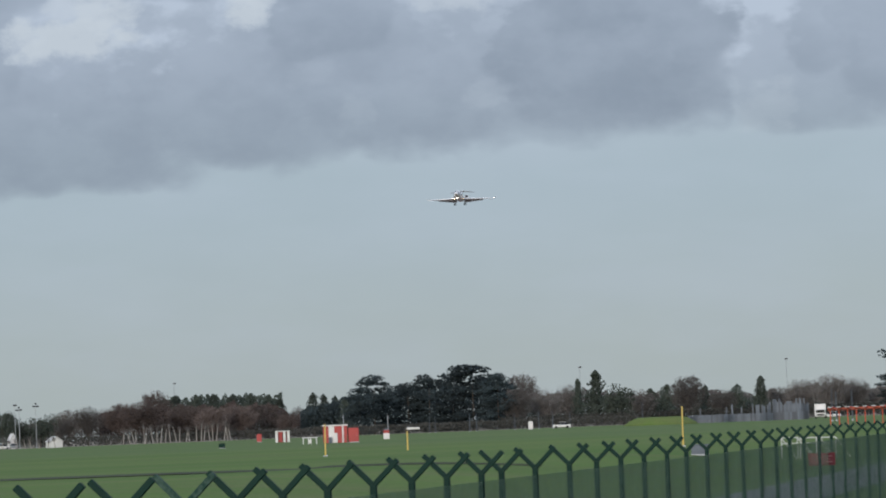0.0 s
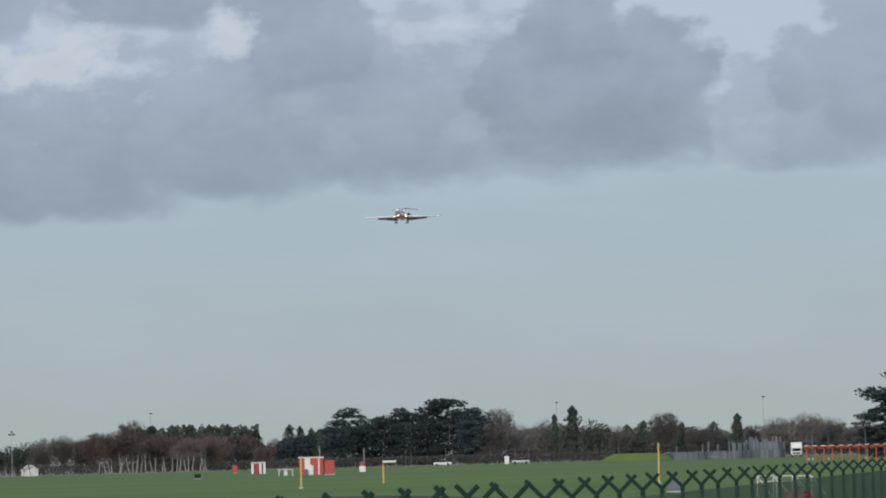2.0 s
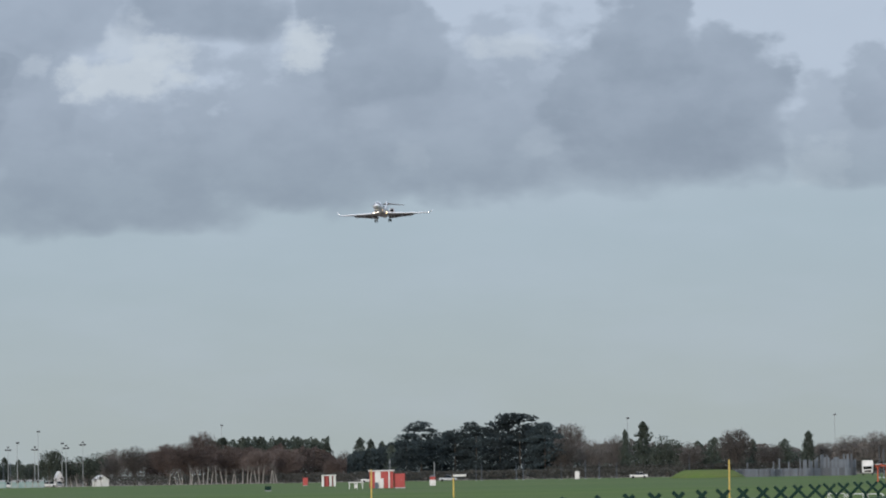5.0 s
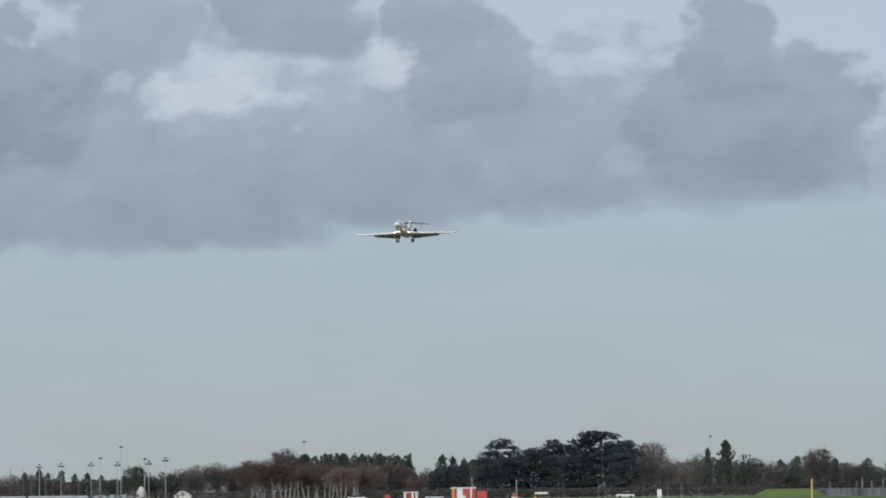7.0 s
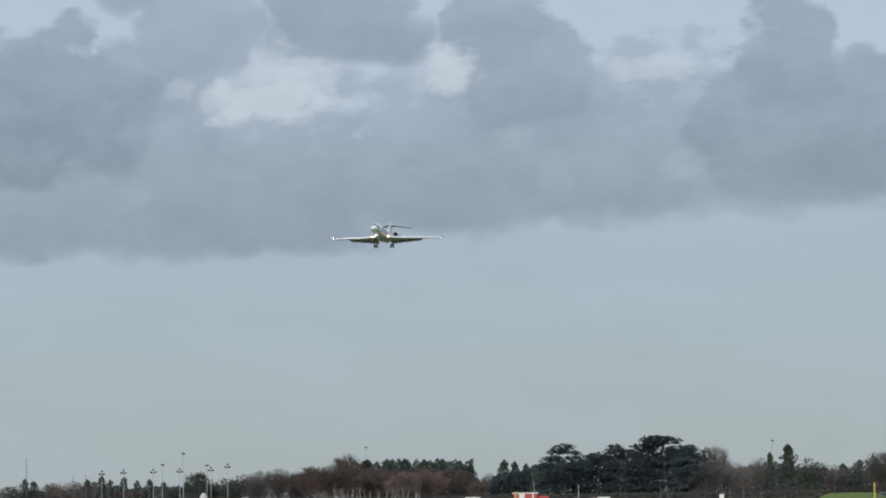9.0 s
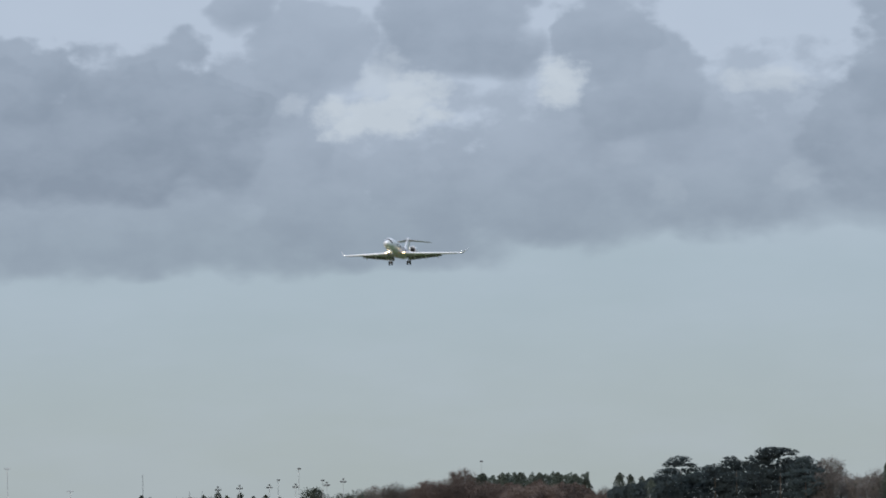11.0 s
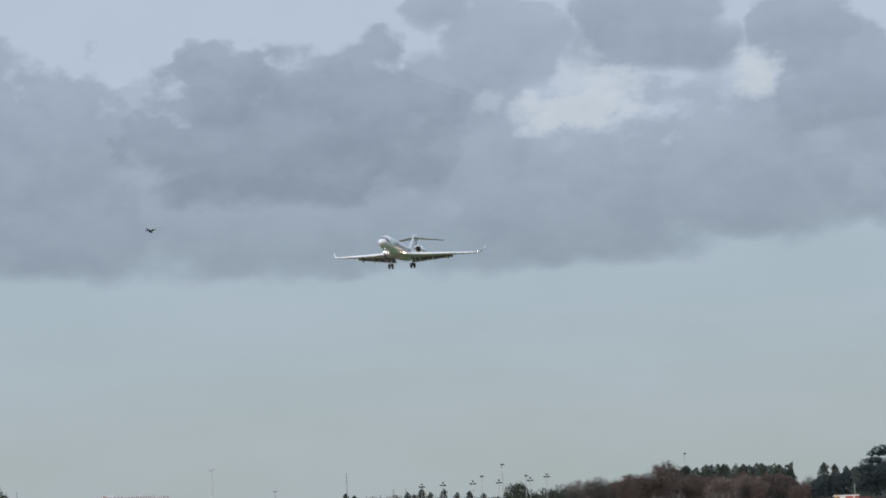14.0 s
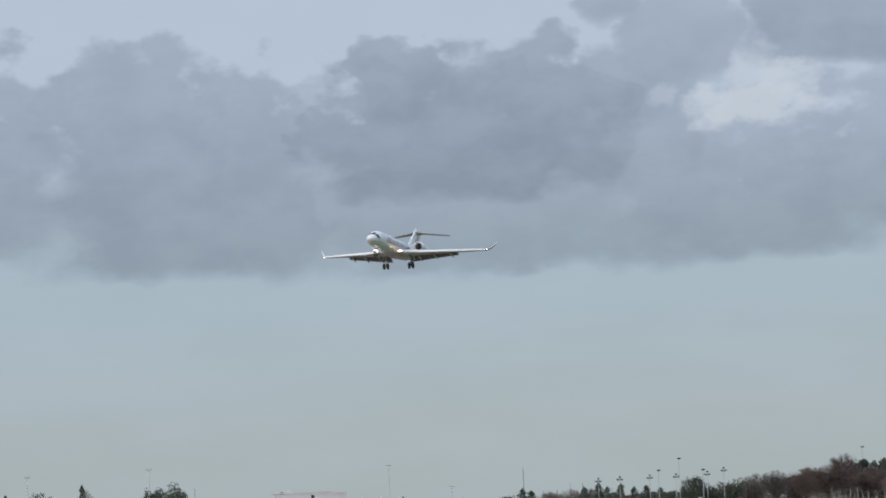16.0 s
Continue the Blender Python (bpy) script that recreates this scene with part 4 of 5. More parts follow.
def sign_post(az, d):
    t = thing("board_post", "yellow post carrying a flat white board", "sign", ground_pose(az, d))
    part("post", rod(bmesh.new(), (0, 0, -0.1), (0, 0, 1.75), 0.07, 0.06), M_YELLOW, t)
    part("board", boxed(0.5, 0, 1.66, 1.05, 0.25, 0.17, bevel=0.02), M_WHITE, t, "white horizontal board")
    part("clamp", boxed(0.0, 0, 1.55, 0.18, 0.2, 0.12), M_DARK, t)


def mast_hut(az, d):
    t = thing("weather_hut", "small white hut with a red band and a mast", "hut", ground_pose(az, d))
    part("body", boxed(0, 0, 0, 1.0, 1.0, 0.95, bevel=0.04), M_WHITE, t)
    part("band", boxed(0, 0, 0.95, 0.9, 0.9, 0.5, bevel=0.04), M_RED, t)
    part("roof", loft(bmesh.new(), [[(-0.55, -0.55, 1.45), (0.55, -0.55, 1.45), (0.55, 0.55, 1.45), (-0.55, 0.55, 1.45)], [(-0.06, -0.06, 1.75), (0.06, -0.06, 1.75), (0.06, 0.06, 1.75), (-0.06, 0.06, 1.75)]]), M_ROOF, t)
    part("mast", rod(bmesh.new(), (0.3, 0.6, -0.1), (0.3, 0.6, 3.8), 0.08, 0.06), M_STEEL, t)


def steel_screen():
    """Upright steel sheets of uneven height, thinning out into single posts."""
    t = thing("steel_screen", "blue-grey steel sheet screen thinning into single posts", "screen")
    rng = random.Random(4)
    for i in range(64):
        az = 8.72 + i * 0.0272
        p = place(az, 900 + 4 * math.sin(i * 0.3))
        solid = az > 9.68
        part("sheet", boxed(0, 0, 0, 0.43 if solid else 0.4, 0.12, 1.75 + 0.12 * rng.random()), M_SLATE, t, at=pose(p.x, p.y, 0, 0, 0, -az))
        tall = solid and rng.random() < 0.9 or not solid and rng.random() < 0.26 and az > 8.85
        if tall:
            h = rng.choice((3.4, 3.7, 4.2, 4.8)) if solid else rng.uniform(3.0, 4.5)
            part("post", boxed(0, 0.2, 0, 0.46 if solid else rng.choice((0.3, 0.42)), 0.2, h), M_SLATE, t, at=pose(p.x, p.y, 0, 0, rng.uniform(-0.6, 0.6), -az))


def box_truck(az, d):
    t = thing("box_truck", "white box truck parked beside the steel screen", "truck", ground_pose(az, d))
    part("cab", boxed(0, -1.6, 0.5, 2.3, 1.8, 1.75, bevel=0.18), M_WHITE, t)
    part("box_body", boxed(0, 1.9, 0.75, 2.5, 4.8, 2.55, bevel=0.05), M_WHITE, t)
    part("windscreen", boxed(0, -2.5, 1.3, 1.9, 0.06, 0.7, bevel=0.02), M_GLASS, t)
    part("grille", boxed(0, -2.51, 0.7, 1.5, 0.06, 0.4, bevel=0.02), M_DARK, t)
    for s in (-1, 1):
        part("headlamp", boxed(s * 0.9, -2.5, 0.75, 0.3, 0.06, 0.2, bevel=0.02), M_GREY, t)
        for y in (-1.5, 2.8):
            wheel(t, (s * 1.0, y, 0.48), 0.48, 0.3)


def localizer_array():
    t = thing("localizer_array", "orange-red antenna array on slim legs with a white-topped beam", "antenna", ground_pose(11.75, 500))
    n = 17
    w = 18.0
    part("beam", boxed(0, 0, 2.05, w, 0.22, 0.16, bevel=0.02), M_ORANGE, t)
    part("walkway", boxed(0, 0.9, 1.9, w, 0.6, 0.08), M_ORANGE, t)
    for i in range(n):
        x = -w / 2 + 0.3 + i * (w - 0.6) / (n - 1)
        part("leg", rod(bmesh.new(), (x, 0, -0.1), (x, 0, 2.1), 0.07, 0.06, 8), M_ORANGE, t)
        el = boxed(x, -0.5, 2.26, 0.55, 2.0, 0.09, bevel=0.03)
        part("element", el, M_WHITE, t, "white antenna element")
        if i % 2 == 0:
            part("lamp", boxed(x + 0.4, 0, 2.22, 0.3, 0.3, 0.12, bevel=0.03), M_RED, t)
        if i % 3 == 0:
            part("brace", rod(bmesh.new(), (x, 1.5, -0.1), (x, 0, 1.7), 0.05, 0.05, 6), M_ORANGE, t)


def red_station():
    t = thing("equipment_building", "low red building with a white roof edge", "building", ground_pose(12.56, 620))
    part("wall", boxed(0, 0, 0, 11.2, 6, 4.1, bevel=0.03), M_RED, t)
    part("roof", boxed(0, 0, 4.1, 12.2, 7, 0.55, bevel=0.05), M_WHITE, t, "white overhanging flat roof")
    part("corner", boxed(-5.55, -3.0, 0, 0.3, 0.12, 4.1), M_WHITE, t)
    part("door", boxed(-2.5, -3.03, 0, 1.2, 0.08, 2.2, bevel=0.02), M_GREY, t)
    part("window", boxed(1.2, -3.03, 1.4, 1.6, 0.08, 1.0, bevel=0.02), M_GLASS, t)
    b = thing("storage_container", "white box container in front of the red building", "container", ground_pose(12.58, 598))
    part("body", boxed(0, 0, 0.12, 6.0, 2.4, 2.4, bevel=0.04), M_WHITE, b)
    for i in range(9):
        part("rib", boxed(-2.7 + i * 0.675, -1.22, 0.25, 0.12, 0.06, 2.1), M_WHITE, b)
    for x in (-2.6, 2.6):
        part("skid", boxed(x, 0, 0, 0.3, 2.3, 0.14), M_DARK, b)
    lamp = thing("street_lamp", "slim grey lamp post beside the red building", "lamp post", ground_pose(12.2, 615))
    part("pole", rod(bmesh.new(), (0, 0, -0.1), (0, 0, 7.4), 0.1, 0.06), M_STEEL, lamp)
    part("head", boxed(0.0, 0, 7.4, 0.5, 0.25, 0.14, bevel=0.03), M_WHITE, lamp)


def trestle(az, d, w):
    t = thing("white_trestle", "white painted steel trestle standing in the grass", "trestle", ground_pose(az, d))
    h = 1.3
    part("rail", rod(bmesh.new(), (-w / 2, 0, h), (w / 2, 0, h), 0.03), M_WHITE, t)
    part("lower_rail", rod(bmesh.new(), (-w / 2, 0.1, h - 0.35), (w / 2, 0.1, h - 0.35), 0.022), M_WHITE, t)
    for s in (-1, 1):
        part("leg", rod(bmesh.new(), (s * w / 2, -0.35, 0), (s * w / 2, 0, h), 0.026), M_WHITE, t)
        part("leg", rod(bmesh.new(), (s * w / 2, 0.5, 0), (s * w / 2, 0, h), 0.026), M_WHITE, t)
        part("stay", rod(bmesh.new(), (s * w / 2, 0.0, h), (s * w / 2 + 0.9, 0.9, 0), 0.03), M_WHITE, t)


def fence_sign():
    p = along(56.0, -0.12)
    t = thing("warning_sign", "maroon warning sign hung on the mesh fence", "sign", pose(p.x, p.y, LOW, 0, 0, -10.8))
    part("board", boxed(0, 0, 1.72, 0.66, 0.02, 0.31, bevel=0.006), M_SIGN, t)
    for z, w in ((1.93, 0.5), (1.86, 0.42), (1.79, 0.5)):
        part("text_bar", boxed(0, -0.014, z, w, 0.006, 0.028), M_PINK, t)
    part("bracket", boxed(0, 0.03, 1.85, 0.5, 0.04, 0.05), M_STEEL, t)


M_PINK = material("faded_lettering", (0.45, 0.2, 0.2), 0.6, scale=3)


def flood_pole(az, d, h, arms, kind="flood_mast"):
    t = thing(kind, "tall grey lighting mast with dark lamp heads" if arms else "slim pale grey steel mast", "mast", ground_pose(az, d), "lighting masts" if arms else "thin masts")
    part("pole", rod(bmesh.new(), (0, 0, -0.1), (0, 0, h), 0.1, 0.06, 8), M_STEEL if arms else M_SLATE, t)
    part("foot", boxed(0, 0, -0.1, 0.36, 0.36, 0.25, bevel=0.03), M_GREY, t)
    if arms == 2:
        for s in (-1, 1):
            part("lamp_head", boxed(s * 0.5, 0, h - 0.1, 0.75, 0.5, 0.3, bevel=0.06), M_DARK, t)
        part("crossarm", boxed(0, 0, h - 0.2, 1.4, 0.1, 0.1), M_DARK, t)
        part("upper_head", boxed(0.05, 0, h + 0.5, 0.55, 0.5, 0.4, bevel=0.08), M_DARK, t)
        part("stub", rod(bmesh.new(), (0, 0, h - 0.1), (0, 0, h + 0.6), 0.06), M_STEEL, t)
    elif arms == 1:
        part("lamp_head", boxed(0.12, 0, h, 0.95, 0.6, 0.4, bevel=0.1), M_DARK, t)
    elif arms == 3:
        part("lamp_ring", boxed(0, 0, h, 1.6, 1.2, 0.25, bevel=0.06), M_STEEL, t)
    return t


def parked_car(az, d, m, turn, label):
    t = thing("parked_car", label, "car", ground_pose(az, d, turn), "cars in the car park")
    part("body", boxed(0, 0, 0.28, 4.3, 1.75, 0.62, bevel=0.16), m, t)
    cab = loft(bmesh.new(), [[(-1.5, -0.8, 0.86), (1.1, -0.8, 0.86), (1.1, 0.8, 0.86), (-1.5, 0.8, 0.86)], [(-1.0, -0.66, 1.45), (0.45, -0.66, 1.45), (0.45, 0.66, 1.45), (-1.0, 0.66, 1.45)]])
    part("cabin", cab, M_GLASS, t)
    part("roof", boxed(-0.28, 0, 1.44, 1.5, 1.36, 0.06, bevel=0.02), m, t)
    for x in (-1.3, 1.35):
        for y in (-0.8, 0.8):
            bm = loft(bmesh.new(), [[(math.cos(6.2832 * i / 12) * 0.32, q, math.sin(6.2832 * i / 12) * 0.32) for i in range(12)] for q in (-0.1, 0.1)])
            part("wheel", bm, M_RUBBER, t, at=Matrix.Translation((x, y, 0.32)))
    return t


def gable_shed(az, d, w, h, label, dz=0.0):
    t = thing("white_shed", label, "shed", ground_pose(az, d, 18))
    part("wall", boxed(0, 0, -0.1, w, w * 1.2, h * 0.55 + 0.1), M_WALL, t)
    roof = loft(bmesh.new(), [[(-w * 0.58, y, h * 0.52), (0, y, h), (w * 0.58, y, h * 0.52), (0, y, h * 0.86)] for y in (-w * 0.66, w * 0.66)])
    part("roof", roof, M_WHITE, t)
    gable = loft(bmesh.new(), [[(-w * 0.48, y, h * 0.5), (0, y, h * 0.9), (w * 0.48, y, h * 0.5)] for y in (-w * 0.59, w * 0.59)])
    part("gable", gable, M_WALL, t)


def terminal():
    t = thing("white_building", "large white flat-roofed building beyond the car park", "building", ground_pose(-6.25, 1000))
    w = 31.0
    part("wall", boxed(0, 0, 0, w, 14, 6.7), M_WALL, t)
    part("parapet", boxed(0, 0, 6.7, w + 0.3, 14.3, 0.35), M_GREY, t)
    part("upper_storey", boxed(-9.5, 1.0, 7.05, 14.5, 9, 2.4), M_GREY, t, "grey upper storey")
    part("upper_roof", boxed(-9.5, 1.0, 9.45, 15, 9.6, 0.3), M_GREY, t)
    part("canopy", boxed(-2.5, -7.6, 5.6, 8.5, 1.6, 0.7, bevel=0.05), M_WHITE, t)
    part("annex", boxed(-4.0, -7.3, 0, 5.0, 1.0, 5.6), M_GREY, t)
    for x, z, a, b in ((12.2, 3.2, 2.0, 1.0), (14.0, 1.5, 0.7, 3.4), (7.2, 1.0, 2.4, 2.0), (-1.2, 2.6, 2.4, 2.0), (-10, 3.2, 3.0, 1.2), (-6.8, 8.0, 0.8, 0.9)):
        part("window", boxed(x, -7.04 if x > 0 or x < -8 else -7.84, z, a, 0.1, b, bevel=0.02), M_GLASS if x in (14.0, -6.8) else M_SLATE, t)
    for x in (-13, -5, 6, 10.5):
        part("roof_unit", boxed(x, 3, 7.05 if x > -2 else 9.75, 1.2, 1.2, 0.7, bevel=0.05), M_GREY, t)
    q = thing("grey_hangar", "long pale grey hangar on the skyline", "building", ground_pose(-6.62, 1150))
    part("wall", boxed(0, 0, 0, 18, 16, 10.2), M_GREY, q)
    part("roof", boxed(0, 0, 10.2, 18.4, 16.4, 0.4), M_GREY, q)
    part("beacon", boxed(-9.3, -8, 10.2, 0.9, 0.5, 0.9, bevel=0.05), M_RED, q)
    f = thing("red_gantry", "red and white steel gantry in front of the building", "gantry", ground_pose(-6.15, 800))
    part("beam", boxed(0, 0, 3.3, 9.5, 0.2, 0.28), M_RED, f)
    part("upper_beam", boxed(1.0, 0.3, 3.75, 7.0, 0.2, 0.16), M_WHITE, f)
    for i in range(8):
        part("leg", rod(bmesh.new(), (-4.6 + i * 1.3, 0, -0.1), (-4.6 + i * 1.3, 0, 3.4), 0.1, 0.09, 6), M_ORANGE if i % 2 else M_RED, f)
    for i in range(6):
        part("brace", rod(bmesh.new(), (-4.6 + i * 1.7, 1.4, -0.1), (-4.2 + i * 1.7, 0, 3.3), 0.06, 0.06, 6), M_RED, f)
    s = thing("shed_with_sloping_roof", "grey shed with a long sloping roof", "shed", ground_pose(-5.75, 900))
    part("wall", boxed(0, 0, 0, 7, 6, 2.4), M_GREY, s)
    part("roof", loft(bmesh.new(), [[(-3.7, y, 4.4), (0.4, y, 4.3), (4.0, y, 2.2), (-3.7, y, 2.3)] for y in (-3.2, 3.2)]), M_ROOF_P, s)
    h = thing("bungalow", "small pale bungalow with a grey roof", "house", ground_pose(-4.23, 1020))
    part("wall", boxed(0, 0, -0.1, 6.2, 5, 2.3), M_WALL, h)
    part("roof", loft(bmesh.new(), [[(-3.4, -2.8, 2.15), (3.4, -2.8, 2.15), (3.4, 2.8, 2.15), (-3.4, 2.8, 2.15)], [(-1.6, -0.2, 3.6), (1.6, -0.2, 3.6), (1.6, 0.2, 3.6), (-1.6, 0.2, 3.6)]]), M_ROOF_P, h)
    part("window", boxed(1.4, -2.53, 0.9, 1.1, 0.08, 0.9, bevel=0.02), M_GLASS, h)
    part("door", boxed(-0.6, -2.53, 0, 0.9, 0.08, 2.0, bevel=0.02), M_ROOF, h)
    part("lean_to", boxed(4.0, -0.5, 0, 2.0, 3.5, 2.6), M_WHITE, h)
    part("chimney", boxed(-0.6, 0, 3.4, 0.5, 0.5, 0.8), M_WALL, h)


M_ROOF_P = material("pale_grey_roof", (0.26, 0.26, 0.27), 0.7, tint=(0.2, 0.2, 0.21), scale=0.4)
M_TEAL = material("teal_netting", (0.16, 0.27, 0.26), 0.7, tint=(0.3, 0.36, 0.36), scale=0.7)


def birch(az, d, h, lean):
    t = thing("birch_stem", "pale leaning birch stem before the woods", "tree", ground_pose(az, d), "birch stems")
    part("trunk", rod(bmesh.new(), (0, 0, -0.1), (lean, 0, h), 0.13, 0.07, 7), M_BIRCH, t)
    v, f = [], []
    rng = random.Random(int(az * 100))
    for i in range(60):
        k = rng.uniform(0.7, 1.0)
        a = Vector((lean * k, 0, h * k))
        twig(v, f, a, a + Vector((rng.gauss(0, 0.7), rng.gauss(0, 0.7), rng.uniform(0.2, 1.6))), 0.025, rng)
    me = bpy.data.meshes.new("crown")
    me.from_pydata(v, [], f)
    me.materials.append(M_TWIG)
    part("crown", me, None, t)


def build_fixtures():
    striped_shelter()
    small_shelter(2.84, 690)
    antenna_frame(3.23, 540)
    small_box("red_cabinet", "small red equipment cabinet on the grass", 2.5, 760, 0.95, 1.5, M_RED)
    small_box("grey_cabinet", "dull blue-grey cabinet behind the fence", 8.86, 247, 1.1, 0.65, M_SLATE)
    small_box("dark_cabinet", "small dark cabinet in the grass", 1.96, 520, 0.85, 0.6, M_FENCE)
    yellow_marker(3.45, 285, 2.3)
    yellow_marker(8.62, 275, 2.78)
    sign_post(4.64, 318)
    mast_hut(4.34, 640)
    steel_screen()
    box_truck(10.61, 890)
    localizer_array()
    red_station()
    trestle(10.15, 247, 1.0)
    trestle(10.42, 249, 1.0)
    trestle(10.7, 252, 1.0)
    fence_sign()
    terminal()
    for row in ((-1.64, 11.6, 1), (-1.39, 9.9, 2), (-1.34, 14.5, 1), (-1.0, 11.3, 1), (-0.94, 10.2, 2), (-0.7, 11.0, 2), (-5.53, 16.2, 3), (-8.99, 17.7, 3), (-10.74, 17.0, 3), (-4.63, 9.9, 3),
                (-2.51, 9.6, 2), (-2.2, 9.8, 2), (-1.77, 9.9, 2)):
        flood_pole(row[0], 1050, row[1], row[2])
    for az, h in ((-1.95, 6.9), (-1.84, 6.6), (-1.74, 6.6), (-3.31, 7.6), (-3.11, 7.9), (-2.92, 9.4), (-2.74, 9.3), (-2.42, 7.2), (-2.32, 7.4), (-4.35, 6.6), (-3.59, 14.0), (-8.34, 12.3), (-2.62, 6.6)):
        flood_pole(az, 1045, h, 0, "slim_mast")
    for az, d, h in ((10.15, 1290, 18.8), (7.17, 1240, 18.1), (1.30, 1240, 17.9)):
        flood_pole(az, d, h, 1, "distant_mast")
    for az, h in ((10.84, 5.0), (11.07, 5.1), (10.78, 5.6), (11.6, 5.0)):
        flood_pole(az, 690, h, 0, "slim_mast")
    for az, h in ((8.05, 5.5), (6.55, 4.6), (6.2, 4.2), (5.55, 4.4), (5.65, 4.5), (6.75, 4.4), (7.0, 4.0), (5.05, 4.2), (4.97, 4.2)):
        flood_pole(az, 985, h, 0, "slim_mast")
    rng = random.Random(12)
    paints = ((M_WHITE, "white parked car"), (M_CAR_GREY, "grey parked car"), (M_CAR_BLUE, "dark blue parked car"), (M_WHITE, "white parked car"), (M_STEEL, "silver parked car"))
    for i in range(26):
        m, label = rng.choice(paints)
        parked_car(-4.6 + i * 0.142 + rng.uniform(-0.02, 0.02), 1012 + rng.uniform(-3, 14), m, rng.choice((0, 90, 78, 180, 97)), label + " in the far car park")
    for az, w in ((-2.95, 9.0), (-2.1, 10.5), (-2.45, 8.0), (-1.5, 8.5)):
        t = thing("stacked_sheeting", "long low stack under pale teal sheeting", "stack", ground_pose(az, 1002))
        part("body", boxed(0, 0, -0.1, w, 2.2, 1.7, bevel=0.25), M_TEAL, t)
        part("cover", boxed(0, 0, 1.6, w * 0.96, 2.0, 0.4, bevel=0.18), M_GREY, t)
    gable_shed(-0.45, 1035, 3.3, 2.9, "small white gabled shed at the field's edge")
    gable_shed(-1.05, 1064, 1.9, 4.2, "white gable of a shed among trees")
    for i in range(24):
        az = 0.55 + i * 0.068 + rng.uniform(-0.03, 0.03)
        birch(az, 1055, rng.uniform(3.2, 4.8), rng.uniform(-1.3, 0.8))
    for i in range(13):
        birch(-1.75 + i * 0.11 + rng.uniform(-0.03, 0.03), 990, rng.uniform(1.4, 2.6), rng.uniform(-0.7, 0.5))
    small_box("white_board", "white notice board before the hedge", 6.43, 960, 1.1, 1.9, M_WHITE)


build_fixtures()


def build_bird():
    b = thing("flying_bird", "small dark bird gliding across the sky", "bird")
    rings = [[(math.cos(t * 0.785) * r, y, math.sin(t * 0.785) * r * 0.9) for t in range(8)] for y, r in ((-0.15, 0.005), (-0.12, 0.025), (-0.03, 0.045), (0.07, 0.035), (0.14, 0.012))]
    part("body", loft(bmesh.new(), rings), M_DARK, b)
    for s in (-1, 1):
        w = loft(bmesh.new(), [[(s * x, y0, z), (s * x, y0 + c * 0.4, z + 0.008), (s * x, y0 + c, z)] for x, y0, c, z in ((0.02, -0.06, 0.11, 0.02), (0.12, -0.08, 0.1, 0.06), (0.25, -0.02, 0.03, 0.05))])
        part("wing", w, M_DARK, b)
    part("tail", loft(bmesh.new(), [[(-w, y, 0.0), (w, y, 0.0), (0, y, 0.01)] for y, w in ((0.12, 0.012), (0.24, 0.045))]), M_DARK, b)
    return b


bird = build_bird()


def far_car(label, m):
    t = parked_car(5.0, 940, m, 0, label)
    t.name = "passing_car"
    tagged(t, group="cars on the far road")
    return t


far_cars = [far_car("pale estate car driving along the far road", M_WHITE), far_car("light grey car driving along the far road", M_STEEL), far_car("white car driving along the far road", M_WHITE)]

# ---- what moves ----


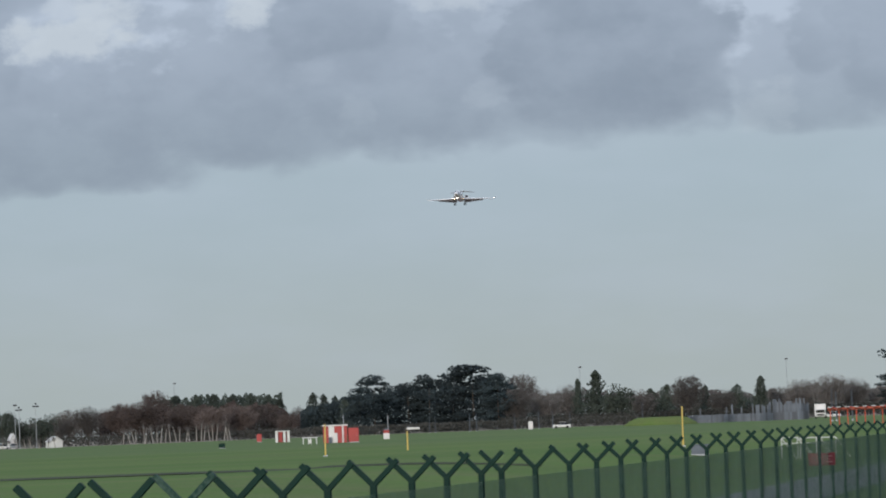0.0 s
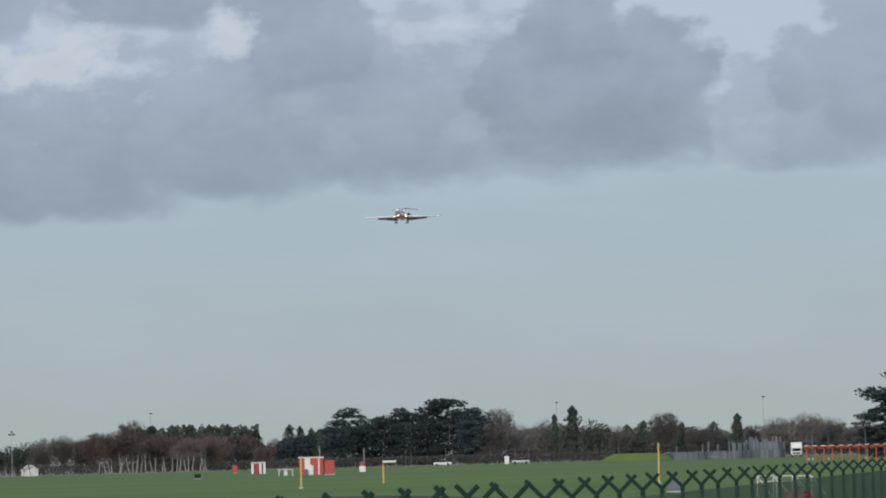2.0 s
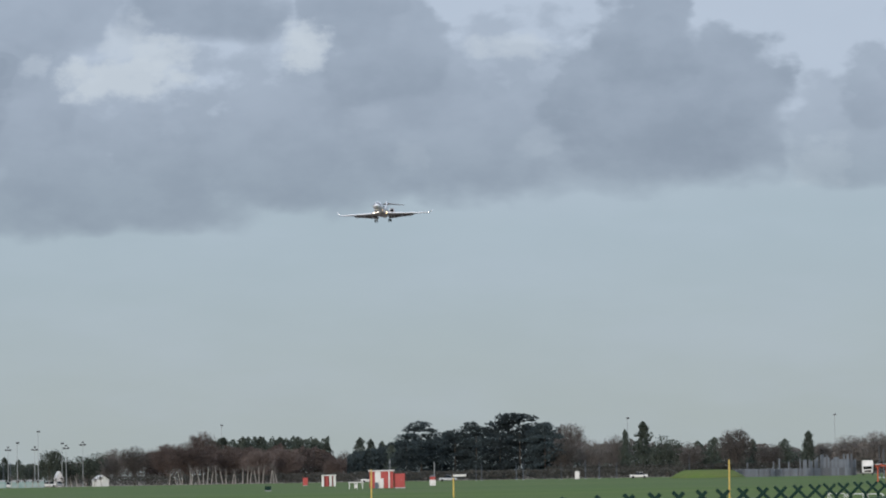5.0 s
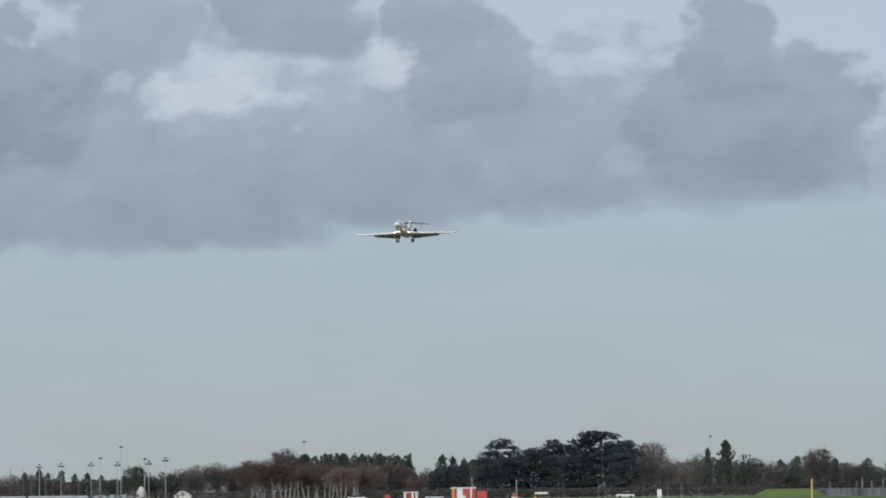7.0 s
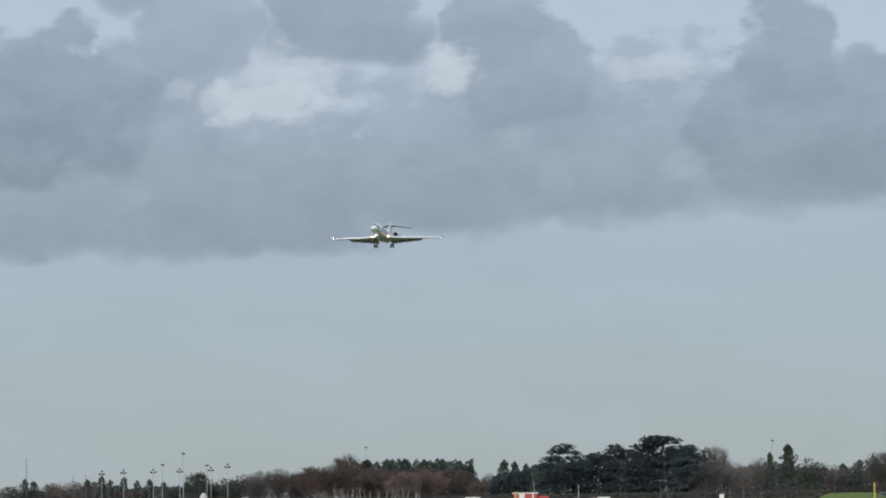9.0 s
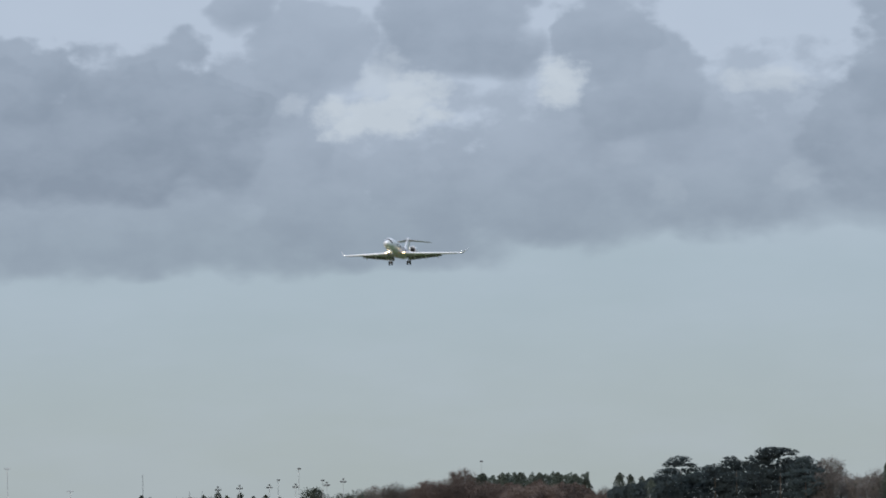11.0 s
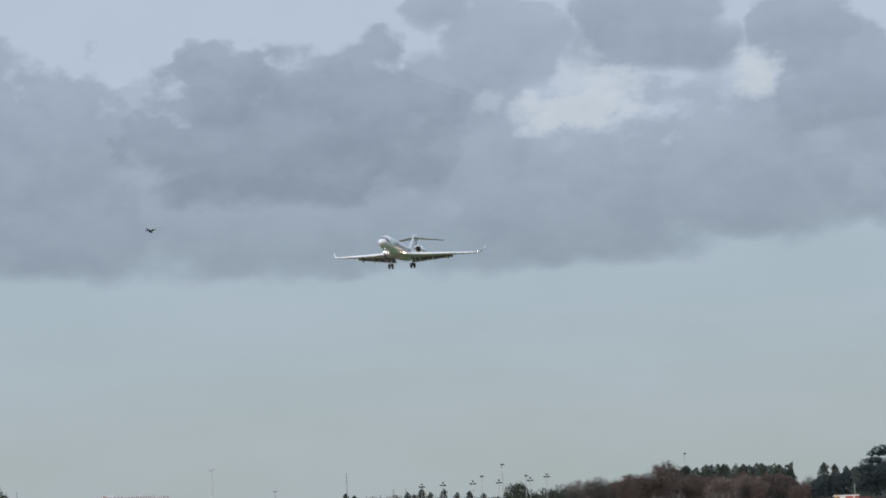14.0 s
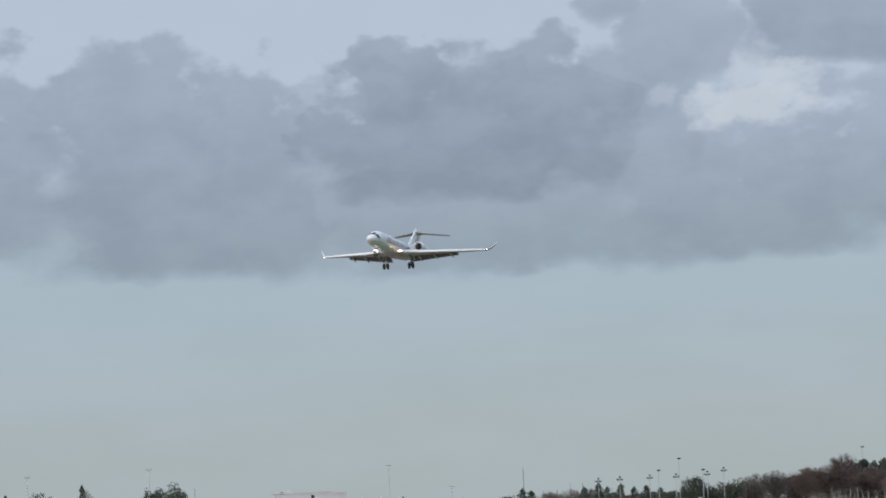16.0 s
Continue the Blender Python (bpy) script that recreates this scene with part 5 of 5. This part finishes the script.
def motions():
    rows = (
        (0.0, 153.4, 1577.8, 92.0, -0.4),
        (0.5, 147.5, 1546.4, 90.1, -0.4),
        (1.0, 140.3, 1512.4, 88.3, -0.4),
        (1.5, 133.3, 1475.8, 86.4, -0.4),
        (2.0, 125.0, 1423.3, 89.2, -0.2),
        (2.5, 114.2, 1362.5, 88.3, 0.1),
        (3.0, 102.8, 1303.2, 88.1, 0.3),
        (5.5, 71.1, 1148.1, 76.6, 1.1),
        (6.0, 65.6, 1122.2, 74.8, 1.0),
        (6.5, 59.0, 1096.5, 73.4, 0.8),
        (7.0, 52.9, 1070.7, 71.9, 0.7),
        (7.5, 46.6, 1044.9, 70.1, 0.2),
        (8.0, 40.3, 1019.1, 68.5, -0.2),
        (10.5, 9.9, 908.3, 61.9, -0.3),
        (11.0, 3.7, 881.9, 59.9, -0.3),
        (11.5, -2.4, 855.6, 58.2, -0.2),
        (12.0, -8.5, 829.3, 56.5, -0.1),
        (12.5, -14.7, 802.9, 54.7, 0.0),
        (13.0, -20.8, 776.6, 53.2, -0.2),
        (13.5, -26.6, 750.3, 51.3, -0.4),
        (14.0, -32.7, 724.0, 49.7, -0.6),
        (14.5, -38.5, 697.7, 47.9, -0.8),
        (15.0, -44.6, 671.4, 46.4, -0.8),
        (15.5, -50.3, 645.1, 44.9, -0.8),
        (16.0, -55.7, 618.8, 43.5, -0.8),
    )
    walk(jet, [(t, pose(x, y, z, -4.6, -bank, -10.9)) for t, x, y, z, bank in rows])
    walk(van, [(t, pose(*along(2.4 + 18.2 * t, 3.2, LOW + 0.035), 0, 0, -math.degrees(math.atan2(DX, DY)))) for t in (0, 4, 8, 12, 16)])
    for car, az in zip(far_cars, (6.88, 8.01, 10.77)):
        walk(car, [(t, ground_pose(az - 0.69 * t, 940, 180)) for t in (0, 2, 4, 6, 8, 10, 12, 14, 16)])

    flight = ((0.0, -16.0, 1.5), (6.0, -14.0, 1.5), (10.0, -12.0, 1.6), (12.5, -8.6, 1.2), (13.0, -6.9, 1.2), (13.5, -5.4, 2.25), (14.0, -6.3, 4.26), (14.5, -5.35, 6.87), (15.0, -3.5, 8.6), (16.0, 0.0, 11.0))
    walk(bird, [(t, pose(*place(az, 150, EYE + 150 * math.tan(radians(el))), 25, 0, 150)) for t, az, el in flight])


motions()
